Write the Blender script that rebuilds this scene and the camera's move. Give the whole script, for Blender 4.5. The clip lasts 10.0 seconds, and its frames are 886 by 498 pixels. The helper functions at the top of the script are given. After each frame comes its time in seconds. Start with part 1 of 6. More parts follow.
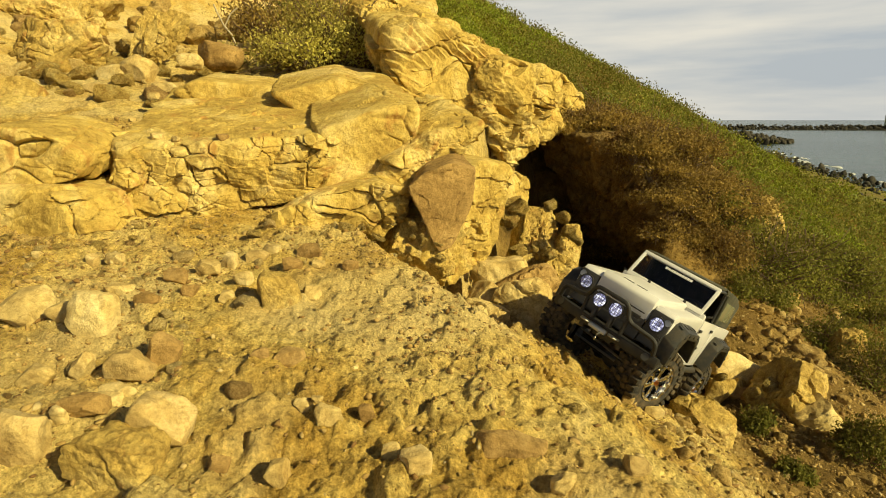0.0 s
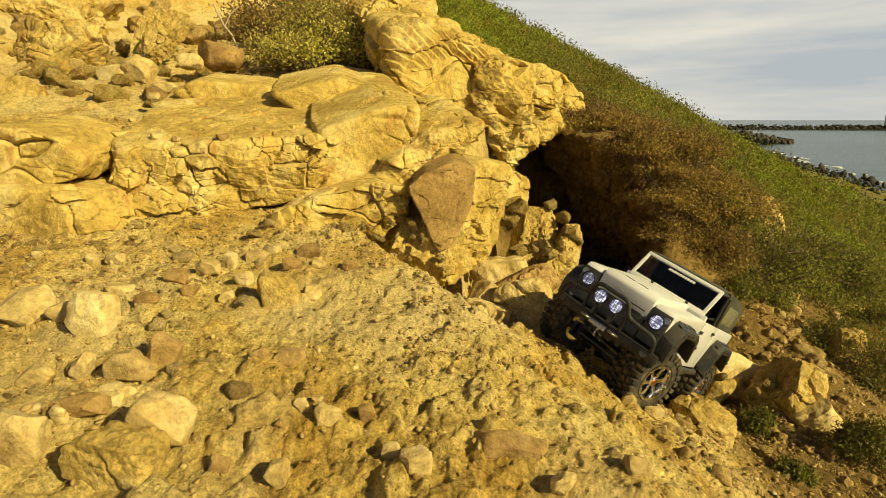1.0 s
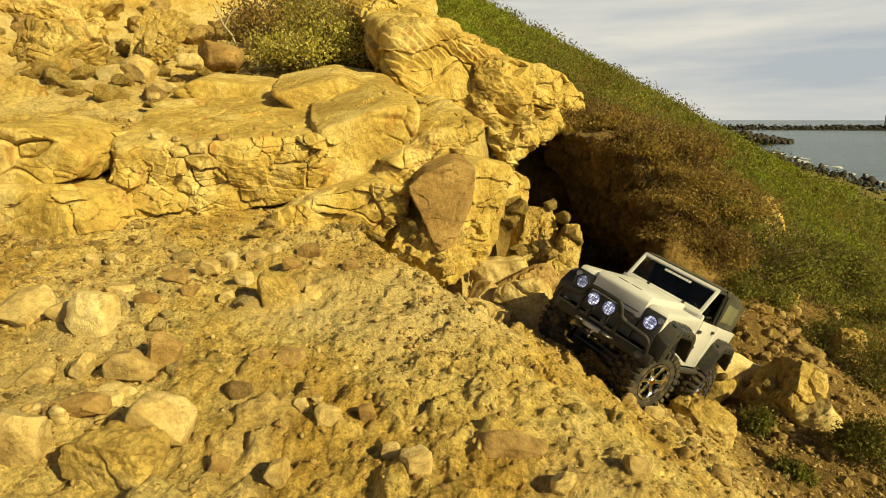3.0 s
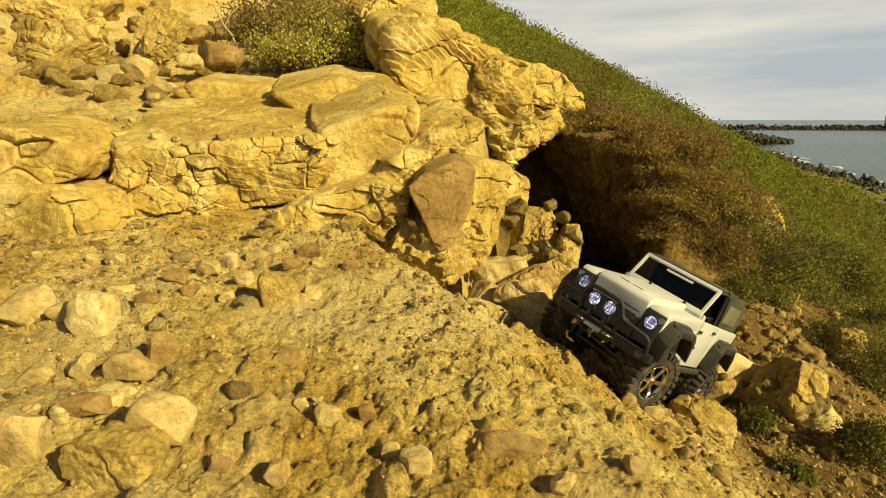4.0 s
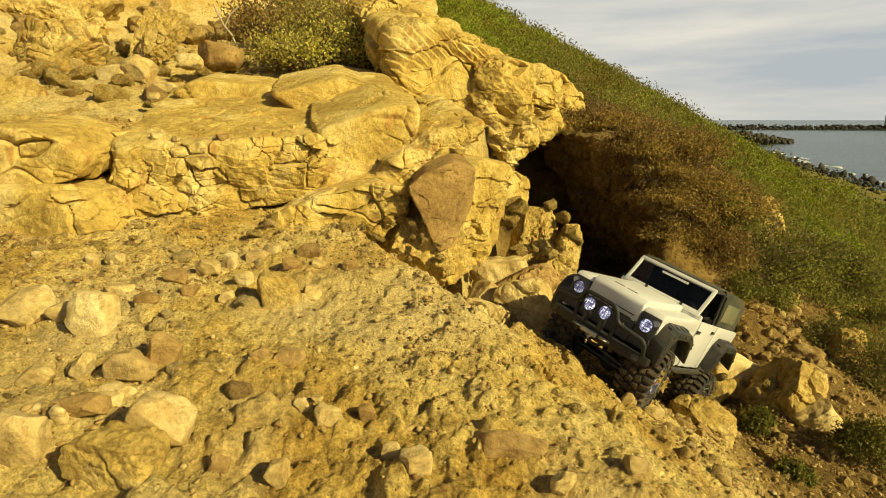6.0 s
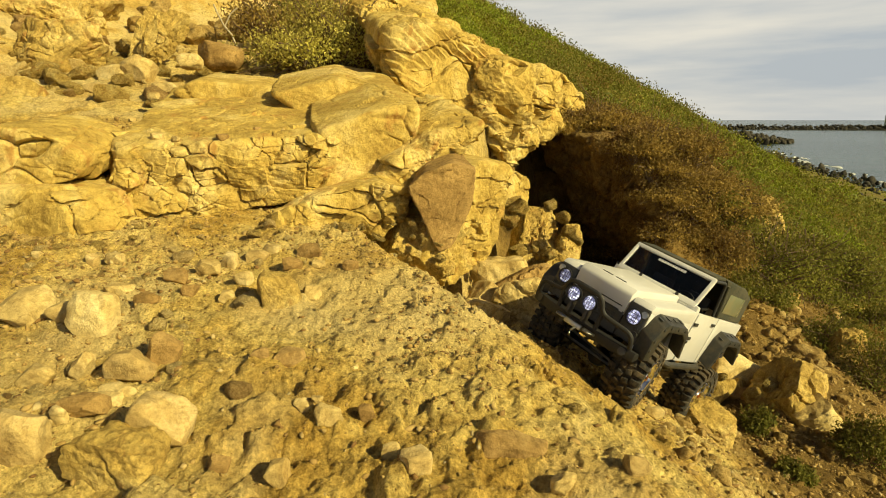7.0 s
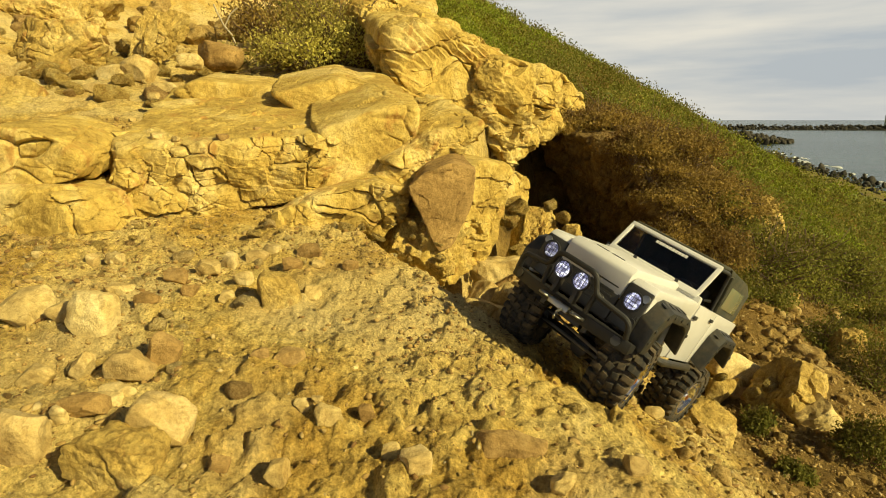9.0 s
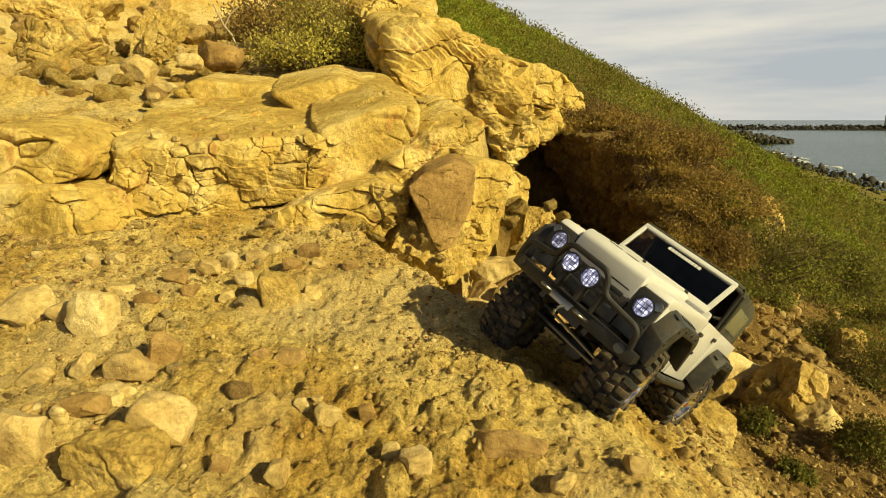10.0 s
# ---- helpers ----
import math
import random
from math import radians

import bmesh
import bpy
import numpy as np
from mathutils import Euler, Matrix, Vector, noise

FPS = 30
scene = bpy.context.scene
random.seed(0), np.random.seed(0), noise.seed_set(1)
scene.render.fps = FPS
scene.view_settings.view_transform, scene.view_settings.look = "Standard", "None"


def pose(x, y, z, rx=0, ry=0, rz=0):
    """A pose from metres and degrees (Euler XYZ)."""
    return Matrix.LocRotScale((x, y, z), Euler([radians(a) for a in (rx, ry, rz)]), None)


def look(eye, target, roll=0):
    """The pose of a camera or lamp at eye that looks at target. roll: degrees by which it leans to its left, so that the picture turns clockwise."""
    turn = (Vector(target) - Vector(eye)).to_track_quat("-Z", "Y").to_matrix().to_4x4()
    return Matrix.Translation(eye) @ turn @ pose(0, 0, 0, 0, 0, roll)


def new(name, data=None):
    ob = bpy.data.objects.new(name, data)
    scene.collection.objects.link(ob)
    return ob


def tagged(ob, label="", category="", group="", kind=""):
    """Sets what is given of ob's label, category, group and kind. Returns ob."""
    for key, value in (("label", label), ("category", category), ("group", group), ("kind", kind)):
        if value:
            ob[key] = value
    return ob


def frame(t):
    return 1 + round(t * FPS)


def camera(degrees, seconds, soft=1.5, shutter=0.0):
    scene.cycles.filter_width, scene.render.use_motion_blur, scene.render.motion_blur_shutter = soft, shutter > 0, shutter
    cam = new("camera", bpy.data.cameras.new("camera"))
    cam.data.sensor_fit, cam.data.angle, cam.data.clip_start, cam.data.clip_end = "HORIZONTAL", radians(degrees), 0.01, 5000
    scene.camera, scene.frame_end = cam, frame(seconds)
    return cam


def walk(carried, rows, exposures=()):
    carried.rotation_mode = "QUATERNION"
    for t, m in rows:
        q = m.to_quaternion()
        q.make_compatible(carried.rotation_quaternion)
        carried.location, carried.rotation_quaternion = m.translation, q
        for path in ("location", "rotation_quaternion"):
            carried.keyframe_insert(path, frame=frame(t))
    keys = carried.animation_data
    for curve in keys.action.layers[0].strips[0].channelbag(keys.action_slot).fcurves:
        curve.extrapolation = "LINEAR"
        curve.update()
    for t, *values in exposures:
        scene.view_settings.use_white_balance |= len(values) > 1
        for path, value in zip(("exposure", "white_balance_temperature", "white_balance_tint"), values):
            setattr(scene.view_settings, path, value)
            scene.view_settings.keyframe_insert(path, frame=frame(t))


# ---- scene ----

# ---------- camera: it stands still on the path, looking along the bank ----------
EYE = pose(0, 0, 0, 76.2, 0, 0)
cam = camera(80, 10.0, soft=1.0)
walk(cam, [(0.0, EYE), (10.0, EYE)], exposures=[(0.0, 0.46), (10.0, 0.46)])

# ---------- sky and sun ----------
SUN_TO = Vector((0.70, -0.47, 0.50)).normalized()
world = bpy.data.worlds.new("sky")
scene.world = world
world.use_nodes = True
wt = world.node_tree
wt.nodes.clear()
w_out = wt.nodes.new("ShaderNodeOutputWorld")
w_bg = wt.nodes.new("ShaderNodeBackground")
w_sky = wt.nodes.new("ShaderNodeTexSky")
w_sky.sky_type = "NISHITA"
w_sky.sun_disc = False
w_sky.sun_elevation = math.asin(SUN_TO.z)
w_sky.sun_rotation = math.atan2(SUN_TO.x, SUN_TO.y)
w_sky.dust_density = 3.0
w_bg.inputs["Strength"].default_value = 0.075
# thin banks of cloud over the clear sky
w_co = wt.nodes.new("ShaderNodeTexCoord")
w_map = wt.nodes.new("ShaderNodeMapping")
w_map.inputs["Scale"].default_value = (1.6, 1.6, 13.0)
w_map.inputs["Rotation"].default_value = (0.03, 0.06, 0.0)
w_no = wt.nodes.new("ShaderNodeTexNoise")
w_no.inputs["Scale"].default_value = 1.5
w_no.inputs["Detail"].default_value = 6.0
w_no.inputs["Roughness"].default_value = 0.5
w_ra = wt.nodes.new("ShaderNodeValToRGB")
w_ra.color_ramp.elements[0].position = 0.36
w_ra.color_ramp.elements[0].color = (4.95, 5.35, 5.55, 1)
w_ra.color_ramp.elements[1].position = 0.66
w_ra.color_ramp.elements[1].color = (8.3, 7.9, 6.8, 1)
w_mix = wt.nodes.new("ShaderNodeMixRGB")
# the cloud lies along the horizon and thins out overhead
w_sep = wt.nodes.new("ShaderNodeSeparateXYZ")
w_thin = wt.nodes.new("ShaderNodeMapRange")
w_thin.inputs["From Min"].default_value = 0.22
w_thin.inputs["From Max"].default_value = 0.55
w_thin.inputs["To Min"].default_value = 0.9
w_thin.inputs["To Max"].default_value = 0.03
wt.links.new(w_co.outputs["Generated"], w_sep.inputs[0])
wt.links.new(w_sep.outputs["Z"], w_thin.inputs["Value"])
wt.links.new(w_thin.outputs["Result"], w_mix.inputs[0])
wt.links.new(w_co.outputs["Generated"], w_map.inputs["Vector"])
wt.links.new(w_map.outputs[0], w_no.inputs["Vector"])
wt.links.new(w_no.outputs["Fac"], w_ra.inputs[0])
w_deep = wt.nodes.new("ShaderNodeMixRGB")
w_deep.blend_type = "MULTIPLY"
w_deep.inputs[0].default_value = 1.0
w_deep.inputs[2].default_value = (0.36, 0.345, 0.315, 1)
wt.links.new(w_sky.outputs[0], w_deep.inputs[1])
wt.links.new(w_deep.outputs[0], w_mix.inputs[1])
wt.links.new(w_ra.outputs[0], w_mix.inputs[2])
wt.links.new(w_mix.outputs[0], w_bg.inputs["Color"])
wt.links.new(w_bg.outputs[0], w_out.inputs["Surface"])

sun = new("sun", bpy.data.lights.new("sun", "SUN"))
sun.data.energy = 5.0
sun.data.angle = radians(0.6)
sun.data.color = (1.0, 0.85, 0.40)
sun.matrix_world = look(SUN_TO * 50, (0, 0, 0))


# ---------- numeric noise ----------
def hash3(ix, iy, iz, seed):
    h = (ix.astype(np.int64) * 374761393 + iy.astype(np.int64) * 668265263 + iz.astype(np.int64) * 2147483647 + seed * 974634777) & 0xFFFFFFFF
    h = ((h ^ (h >> 13)) * 1274126177) & 0xFFFFFFFF
    h = ((h ^ (h >> 16)) * 2246822519) & 0xFFFFFFFF
    return ((h ^ (h >> 15)) & 0xFFFFFF) / float(0xFFFFFF)


def vnoise(p, seed=0):
    """Smooth value noise of points (n, 3), from -1 to 1."""
    i = np.floor(p)
    f = p - i
    f = f * f * (3 - 2 * f)
    i = i.astype(np.int64)
    out = 0
    for dx in (0, 1):
        for dy in (0, 1):
            for dz in (0, 1):
                w = (f[:, 0] if dx else 1 - f[:, 0]) * (f[:, 1] if dy else 1 - f[:, 1]) * (f[:, 2] if dz else 1 - f[:, 2])
                out = out + w * hash3(i[:, 0] + dx, i[:, 1] + dy, i[:, 2] + dz, seed)
    return out * 2 - 1


def fbm(p, octaves=4, seed=0, rough=0.5):
    out, amp = 0, 1.0
    for k in range(octaves):
        out = out + amp * vnoise(p * 2.03 ** k + 17.3 * k, seed + k)
        amp *= rough
    return out


def cells(p, seed=0):
    """Cell noise: distance to the border between cells, and a random value for each cell."""
    i = np.floor(p).astype(np.int64)
    n = len(p)
    d1, d2, val = np.full(n, 9.0), np.full(n, 9.0), np.zeros(n)
    for dx in (-1, 0, 1):
        for dy in (-1, 0, 1):
            for dz in (-1, 0, 1):
                c = i + np.array((dx, dy, dz))
                q = np.stack([c[:, k] + hash3(c[:, 0], c[:, 1], c[:, 2], seed + 11 * k + 1) for k in range(3)], 1)
                d = np.sqrt(((p - q) ** 2).sum(1))
                near = d < d1
                d2 = np.where(near, d1, np.minimum(d2, d))
                val = np.where(near, hash3(c[:, 0], c[:, 1], c[:, 2], seed + 77), val)
                d1 = np.where(near, d, d1)
    return d2 - d1, val


def sstep(a, b, x):
    t = np.clip((x - a) / (b - a), 0, 1)
    return t * t * (3 - 2 * t)


def smin(a, b, k):
    h = np.clip(0.5 + 0.5 * (b - a) / k, 0, 1)
    return b + (a - b) * h - k * h * (1 - h)


# ---------- materials ----------
def nodes_of(name):
    m = bpy.data.materials.new(name)
    m.use_nodes = True
    t = m.node_tree
    return m, t, t.nodes["Principled BSDF"]


def ramp(t, fac, stops):
    r = t.nodes.new("ShaderNodeValToRGB")
    e = r.color_ramp.elements
    while len(e) < len(stops):
        e.new(0.5)
    for k, (pos, col) in enumerate(stops):
        e[k].position = pos
        e[k].color = (*col, 1)
    t.links.new(fac, r.inputs[0])
    return r.outputs[0]


def tex_noise(t, vec, scale, detail=6.0, rough=0.6, distort=0.0):
    n = t.nodes.new("ShaderNodeTexNoise")
    n.inputs["Scale"].default_value = scale
    n.inputs["Detail"].default_value = detail
    n.inputs["Roughness"].default_value = rough
    n.inputs["Distortion"].default_value = distort
    t.links.new(vec, n.inputs["Vector"])
    return n.outputs["Fac"]


def mixed(t, fac, a, b, mode="MIX"):
    m = t.nodes.new("ShaderNodeMixRGB")
    m.blend_type = mode
    for k, v in ((0, fac), (1, a), (2, b)):
        if isinstance(v, (int, float)):
            m.inputs[k].default_value = v
        elif isinstance(v, tuple):
            m.inputs[k].default_value = (*v, 1)
        else:
            t.links.new(v, m.inputs[k])
    return m.outputs[0]


def place_of(t, shifted=False, scale=(1, 1, 1)):
    """Object coordinates, shifted at random from thing to thing."""
    c = t.nodes.new("ShaderNodeTexCoord")
    v = c.outputs["Object"]
    if shifted:
        info = t.nodes.new("ShaderNodeObjectInfo")
        mul = t.nodes.new("ShaderNodeMath")
        mul.operation = "MULTIPLY"
        mul.inputs[1].default_value = 37.0
        t.links.new(info.outputs["Random"], mul.inputs[0])
        add = t.nodes.new("ShaderNodeVectorMath")
        t.links.new(v, add.inputs[0])
        t.links.new(mul.outputs[0], add.inputs[1])
        v = add.outputs[0]
    if scale != (1, 1, 1):
        mp = t.nodes.new("ShaderNodeMapping")
        mp.inputs["Scale"].default_value = scale
        t.links.new(v, mp.inputs["Vector"])
        v = mp.outputs[0]
    return v


def bumped(t, b, height, strength, distance, after=None):
    n = t.nodes.new("ShaderNodeBump")
    n.inputs["Strength"].default_value = strength
    n.inputs["Distance"].default_value = distance
    t.links.new(height, n.inputs["Height"])
    if after is not None:
        t.links.new(after, n.inputs["Normal"])
    t.links.new(n.outputs[0], b.inputs["Normal"])
    return n.outputs[0]


def earth(name, low, mid, high, size, grain, rough=0.95, relief=0.004, shifted=False, scale=(1, 1, 1), tint=0.0, stain=None, speckle=1.0):
    """Dirt and stone: three tones at the large size, speckled by the grain, with relief at both sizes."""
    m, t, b = nodes_of(name)
    v = place_of(t, shifted, scale)
    n1 = tex_noise(t, v, size, 8, 0.65, 0.4)
    n2 = tex_noise(t, v, grain, 8, 0.7)
    col = ramp(t, n1, [(0.28, low), (0.5, mid), (0.72, high)])
    speck = ramp(t, n2, [(0.3, (0.45, 0.42, 0.38)), (0.5, (0.95, 0.95, 0.95)), (0.72, (1.3, 1.3, 1.3))])
    col = mixed(t, 0.9 * speckle, col, speck, "MULTIPLY")
    n4 = tex_noise(t, v, grain * 3.7, 4, 0.75)
    col = mixed(t, 0.7 * speckle, col, ramp(t, n4, [(0.32, (0.5, 0.48, 0.45)), (0.5, (1, 1, 1)), (0.7, (1.3, 1.3, 1.3))]), "MULTIPLY")
    vein = tex_noise(t, v, size * 1.3, 6, 0.55, 1.5)
    col = mixed(t, 0.4, col, ramp(t, vein, [(0.470, (1, 1, 1)), (0.497, (0.45, 0.38, 0.30)), (0.503, (0.45, 0.38, 0.30)), (0.530, (1, 1, 1))]), "MULTIPLY")
    if stain:
        n3 = tex_noise(t, v, size * 2.3, 5, 0.6, 1.2)
        col = mixed(t, ramp(t, n3, [(0.56, (0, 0, 0)), (0.68, (0.75, 0.75, 0.75))]), col, stain)
    if tint:
        info = t.nodes.new("ShaderNodeObjectInfo")
        col = mixed(t, tint, col, ramp(t, info.outputs["Random"], [(0.0, (0.60, 0.46, 0.34)), (0.25, (1.0, 0.9, 0.75)), (0.7, (1.15, 1.1, 1.0)), (1.0, (0.8, 0.78, 0.78))]), "MULTIPLY")
    t.links.new(col, b.inputs["Base Color"])
    b.inputs["Roughness"].default_value = rough
    b.inputs["Specular IOR Level"].default_value = 0.25
    first = bumped(t, b, n1, 0.6, relief * 3)
    bumped(t, b, n2, 0.9, relief, first)
    return m


def plain(name, col, rough=0.5, metal=0.0, spots=0.12, relief=0.0, scale=60.0, dust=0.0):
    """A made surface: one colour, a little worn and dusty."""
    m, t, b = nodes_of(name)
    v = place_of(t)
    n = tex_noise(t, v, scale, 6, 0.65)
    c = mixed(t, spots, col, ramp(t, n, [(0.3, tuple(0.5 * k for k in col)), (0.7, tuple(min(1, 1.25 * k + 0.02) for k in col))]))
    if dust:
        n2 = tex_noise(t, v, scale * 0.35, 5, 0.7)
        c = mixed(t, ramp(t, n2, [(0.42, (0, 0, 0)), (0.75, (dust, dust, dust))]), c, (0.30, 0.21, 0.10))
    t.links.new(c, b.inputs["Base Color"])
    b.inputs["Roughness"].default_value = rough
    b.inputs["Metallic"].default_value = metal
    if relief:
        bumped(t, b, n, 0.6, relief)
    return m


M_ROCK = earth("ochre sandstone", (0.25, 0.16, 0.038), (0.50, 0.355, 0.098), (0.66, 0.53, 0.22), 7.0, 70.0, relief=0.008, stain=(0.32, 0.16, 0.045))
M_BED = earth("ochre bedrock", (0.30, 0.19, 0.040), (0.52, 0.372, 0.094), (0.72, 0.585, 0.25), 6.0, 60.0, relief=0.007, stain=(0.36, 0.18, 0.045), speckle=0.6)
M_ROCK_S = earth("broken ochre sandstone", (0.25, 0.16, 0.038), (0.50, 0.355, 0.098), (0.66, 0.53, 0.22), 2.5, 18.0, relief=0.02, shifted=True, tint=0.15, stain=(0.32, 0.16, 0.045))
M_STREWN = earth("strewn broken stone", (0.15, 0.095, 0.028), (0.32, 0.215, 0.068), (0.52, 0.40, 0.17), 22.0, 140.0, relief=0.004)
M_STONE = earth("loose stone", (0.32, 0.22, 0.075), (0.53, 0.41, 0.17), (0.70, 0.60, 0.33), 14.0, 110.0, relief=0.003, shifted=True, tint=0.45, speckle=0.6)
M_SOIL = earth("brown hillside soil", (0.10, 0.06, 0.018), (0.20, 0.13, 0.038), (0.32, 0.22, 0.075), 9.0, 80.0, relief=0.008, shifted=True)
M_BROWN = earth("brown sandstone", (0.20, 0.12, 0.038), (0.35, 0.225, 0.078), (0.50, 0.35, 0.14), 9.0, 90.0, relief=0.005, shifted=True, speckle=0.65)
M_CAR = plain("body white", (0.57, 0.57, 0.57), 0.32, spots=0.06, dust=0.10)
M_BLACK = plain("black plastic", (0.015, 0.015, 0.016), 0.45, dust=0.08)

# ---------- the lie of the land ----------
SEA = -6.0


def land(x, y):
    """Height of the ground, metres above the eye, before its fine relief."""
    # dirt ledge that rolls over to the seaward side
    a = -0.278 + 0.13 * (y - 0.7) - 0.03 * x
    b = -0.313 - 0.6 * (x - 0.1) - 0.15 * (y - 0.72)
    dirt = smin(a, b, 0.035)
    # the ledge breaks off into the mouth of the gully
    inside = np.minimum(-0.894 * (x - 0.06) + 0.447 * (y - 0.715), 0.8 * (x + 0.02) + 0.6 * (y - 0.86))
    dirt = dirt - 0.14 * sstep(0.0, 0.07, inside)
    # long hillside that falls to the sea
    w = sstep(6.5, 2.6, y) * sstep(0.45, -0.3, x)
    hill = 0.231 * y - 0.498 * x - 0.43 - 0.6 * w
    # gully behind the ledge, running up under the rock face
    cx = 0.24 + 0.33 * (y - 1.1)
    hill = hill - 0.40 * sstep(0.30, 0.16, np.abs(x - cx)) * sstep(1.15, 1.6, y) * sstep(3.15, 2.85, y)
    # hump of earth on the gully's seaward side
    hill = hill + 0.10 * np.exp(-((x - 0.68 - 0.36 * (y - 1.4)) / 0.16) ** 2 - ((y - 2.05) / 0.55) ** 2)
    ledge = sstep(1.75, 1.15, y) * sstep(0.95, 0.5, x - 0.1 * (y - 1))
    z = hill * (1 - ledge) + dirt * ledge
    z = np.where((x < 0) & (y < 1.3), dirt, z)
    # rock bank on the landward side
    top = -0.125 + 0.27 * (y - 1.19) - 0.1 * (x + 0.6) - 0.22 * np.maximum(0, y - 3.0)
    front = np.where(x < 0.05, 1.26 + np.where(x < -0.37, 0.5, 0.15) * (x + 0.37), 1.32 + 4.0 * (x - 0.05))
    s = sstep(0.02, 0.14, y - front)
    z = np.where(y > 0.6, z * (1 - s) + np.maximum(top, z) * s, z)
    # shore
    r = np.sqrt(x * x + y * y)
    t = 0.896 * x - 0.443 * y
    shore = SEA + 0.09 * (14 - 0.1 * (np.clip(r, 40, 125) - 58) - t)
    far = sstep(20, 36, r)
    z = np.where(t > 0, np.where(r > 20, z * (1 - far) + np.maximum(z, np.minimum(shore, SEA + 1.2)) * far, z), z)
    return np.maximum(z, SEA - 1.5)


def relief(x, y, z):
    r = np.sqrt(x * x + y * y)
    p = np.stack([x, y, z * 0.6], 1)
    veg = sstep(2.6, 4.5, r + 0.9 * x)
    small = fbm(p * 9, 4, 3) * 0.010 + fbm(p * 38, 4, 9, 0.65) * 0.0058
    edge, val = cells(p * 26 + 0.3 * fbm(p * 18, 2, 5)[:, None], 4)
    crumbs = sstep(0.0, 0.35, edge) * np.maximum(0, val - 0.5) * 0.026 * sstep(-0.25, 0.35, vnoise(p * 4.5, 27))
    big = fbm(p * 0.55, 4, 21) * 0.16 * np.clip((r - 2) / 3, 0, 1) * np.clip(r / 12, 0.5, 3)
    return z + (small + crumbs) * (1 - veg) + big * np.where(z < SEA + 0.4, 0.1, 1.0) + veg * fbm(p * 2.4, 3, 31) * 0.07


def ground_height(x, y):
    x, y = np.atleast_1d(np.float64(x)), np.atleast_1d(np.float64(y))
    return relief(x, y, land(x, y))


def sheet(name, verts, faces, material, smooth=True):
    me = bpy.data.meshes.new(name)
    me.from_pydata(verts, [], faces)
    me.materials.append(material)
    if smooth:
        me.polygons.foreach_set("use_smooth", [True] * len(me.polygons))
    me.update()
    return new(name, me)


def ground_material():
    """Ochre dirt by the path; soil and low green growth on the hillside; shingle at the shore."""
    m, t, b = nodes_of("dirt and turf")
    c = t.nodes.new("ShaderNodeTexCoord")
    v = c.outputs["Object"]
    n1 = tex_noise(t, v, 5.0, 8, 0.65, 0.6)
    n2 = tex_noise(t, v, 60.0, 8, 0.72)
    n3 = tex_noise(t, v, 260.0, 4, 0.7)
    dirt = ramp(t, n1, [(0.3, (0.35, 0.212, 0.040)), (0.45, (0.51, 0.35, 0.088)), (0.58, (0.60, 0.46, 0.155)), (0.72, (0.58, 0.465, 0.205))])
    dirt = mixed(t, 0.95, dirt, ramp(t, n2, [(0.32, (0.34, 0.30, 0.25)), (0.47, (0.9, 0.88, 0.84)), (0.56, (1.05, 1.05, 1.05)), (0.70, (1.4, 1.4, 1.4))]), "MULTIPLY")
    dirt = mixed(t, 0.8, dirt, ramp(t, n3, [(0.33, (0.5, 0.48, 0.45)), (0.67, (1.4, 1.4, 1.4))]), "MULTIPLY")
    # trodden dust, paler and greyer than the crumbs
    n4 = tex_noise(t, v, 2.6, 5, 0.6, 0.5)
    dust = mixed(t, 0.7, (0.60, 0.475, 0.225), ramp(t, n2, [(0.32, (0.55, 0.5, 0.45)), (0.5, (1, 1, 1)), (0.70, (1.25, 1.25, 1.25))]), "MULTIPLY")
    dust = mixed(t, 0.6, dust, ramp(t, n3, [(0.33, (0.6, 0.58, 0.55)), (0.67, (1.3, 1.3, 1.3))]), "MULTIPLY")
    dirt = mixed(t, ramp(t, n4, [(0.44, (0, 0, 0)), (0.60, (0.7, 0.7, 0.7))]), dirt, dust)
    g1 = tex_noise(t, v, 0.5, 8, 0.7, 0.4)
    turf = ramp(t, g1, [(0.34, (0.13, 0.095, 0.032)), (0.45, (0.12, 0.125, 0.024)), (0.55, (0.14, 0.19, 0.02)), (0.68, (0.20, 0.27, 0.026))])
    turf = mixed(t, 0.7, turf, ramp(t, n1, [(0.3, (0.4, 0.4, 0.4)), (0.7, (1.3, 1.3, 1.2))]), "MULTIPLY")
    at = t.nodes.new("ShaderNodeAttribute")
    at.attribute_name = "growth"
    so = t.nodes.new("ShaderNodeAttribute")
    so.attribute_name = "soil"
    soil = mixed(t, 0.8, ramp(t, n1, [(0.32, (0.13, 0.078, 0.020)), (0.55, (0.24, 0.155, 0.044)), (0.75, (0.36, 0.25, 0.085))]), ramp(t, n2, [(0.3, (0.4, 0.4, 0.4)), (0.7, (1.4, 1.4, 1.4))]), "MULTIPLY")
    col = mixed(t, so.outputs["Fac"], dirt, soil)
    col = mixed(t, at.outputs["Fac"], col, turf)
    t.links.new(col, b.inputs["Base Color"])
    b.inputs["Roughness"].default_value = 0.97
    b.inputs["Specular IOR Level"].default_value = 0.2
    first = bumped(t, b, n2, 1.0, 0.010)
    bumped(t, b, n3, 0.9, 0.003, first)
    return m


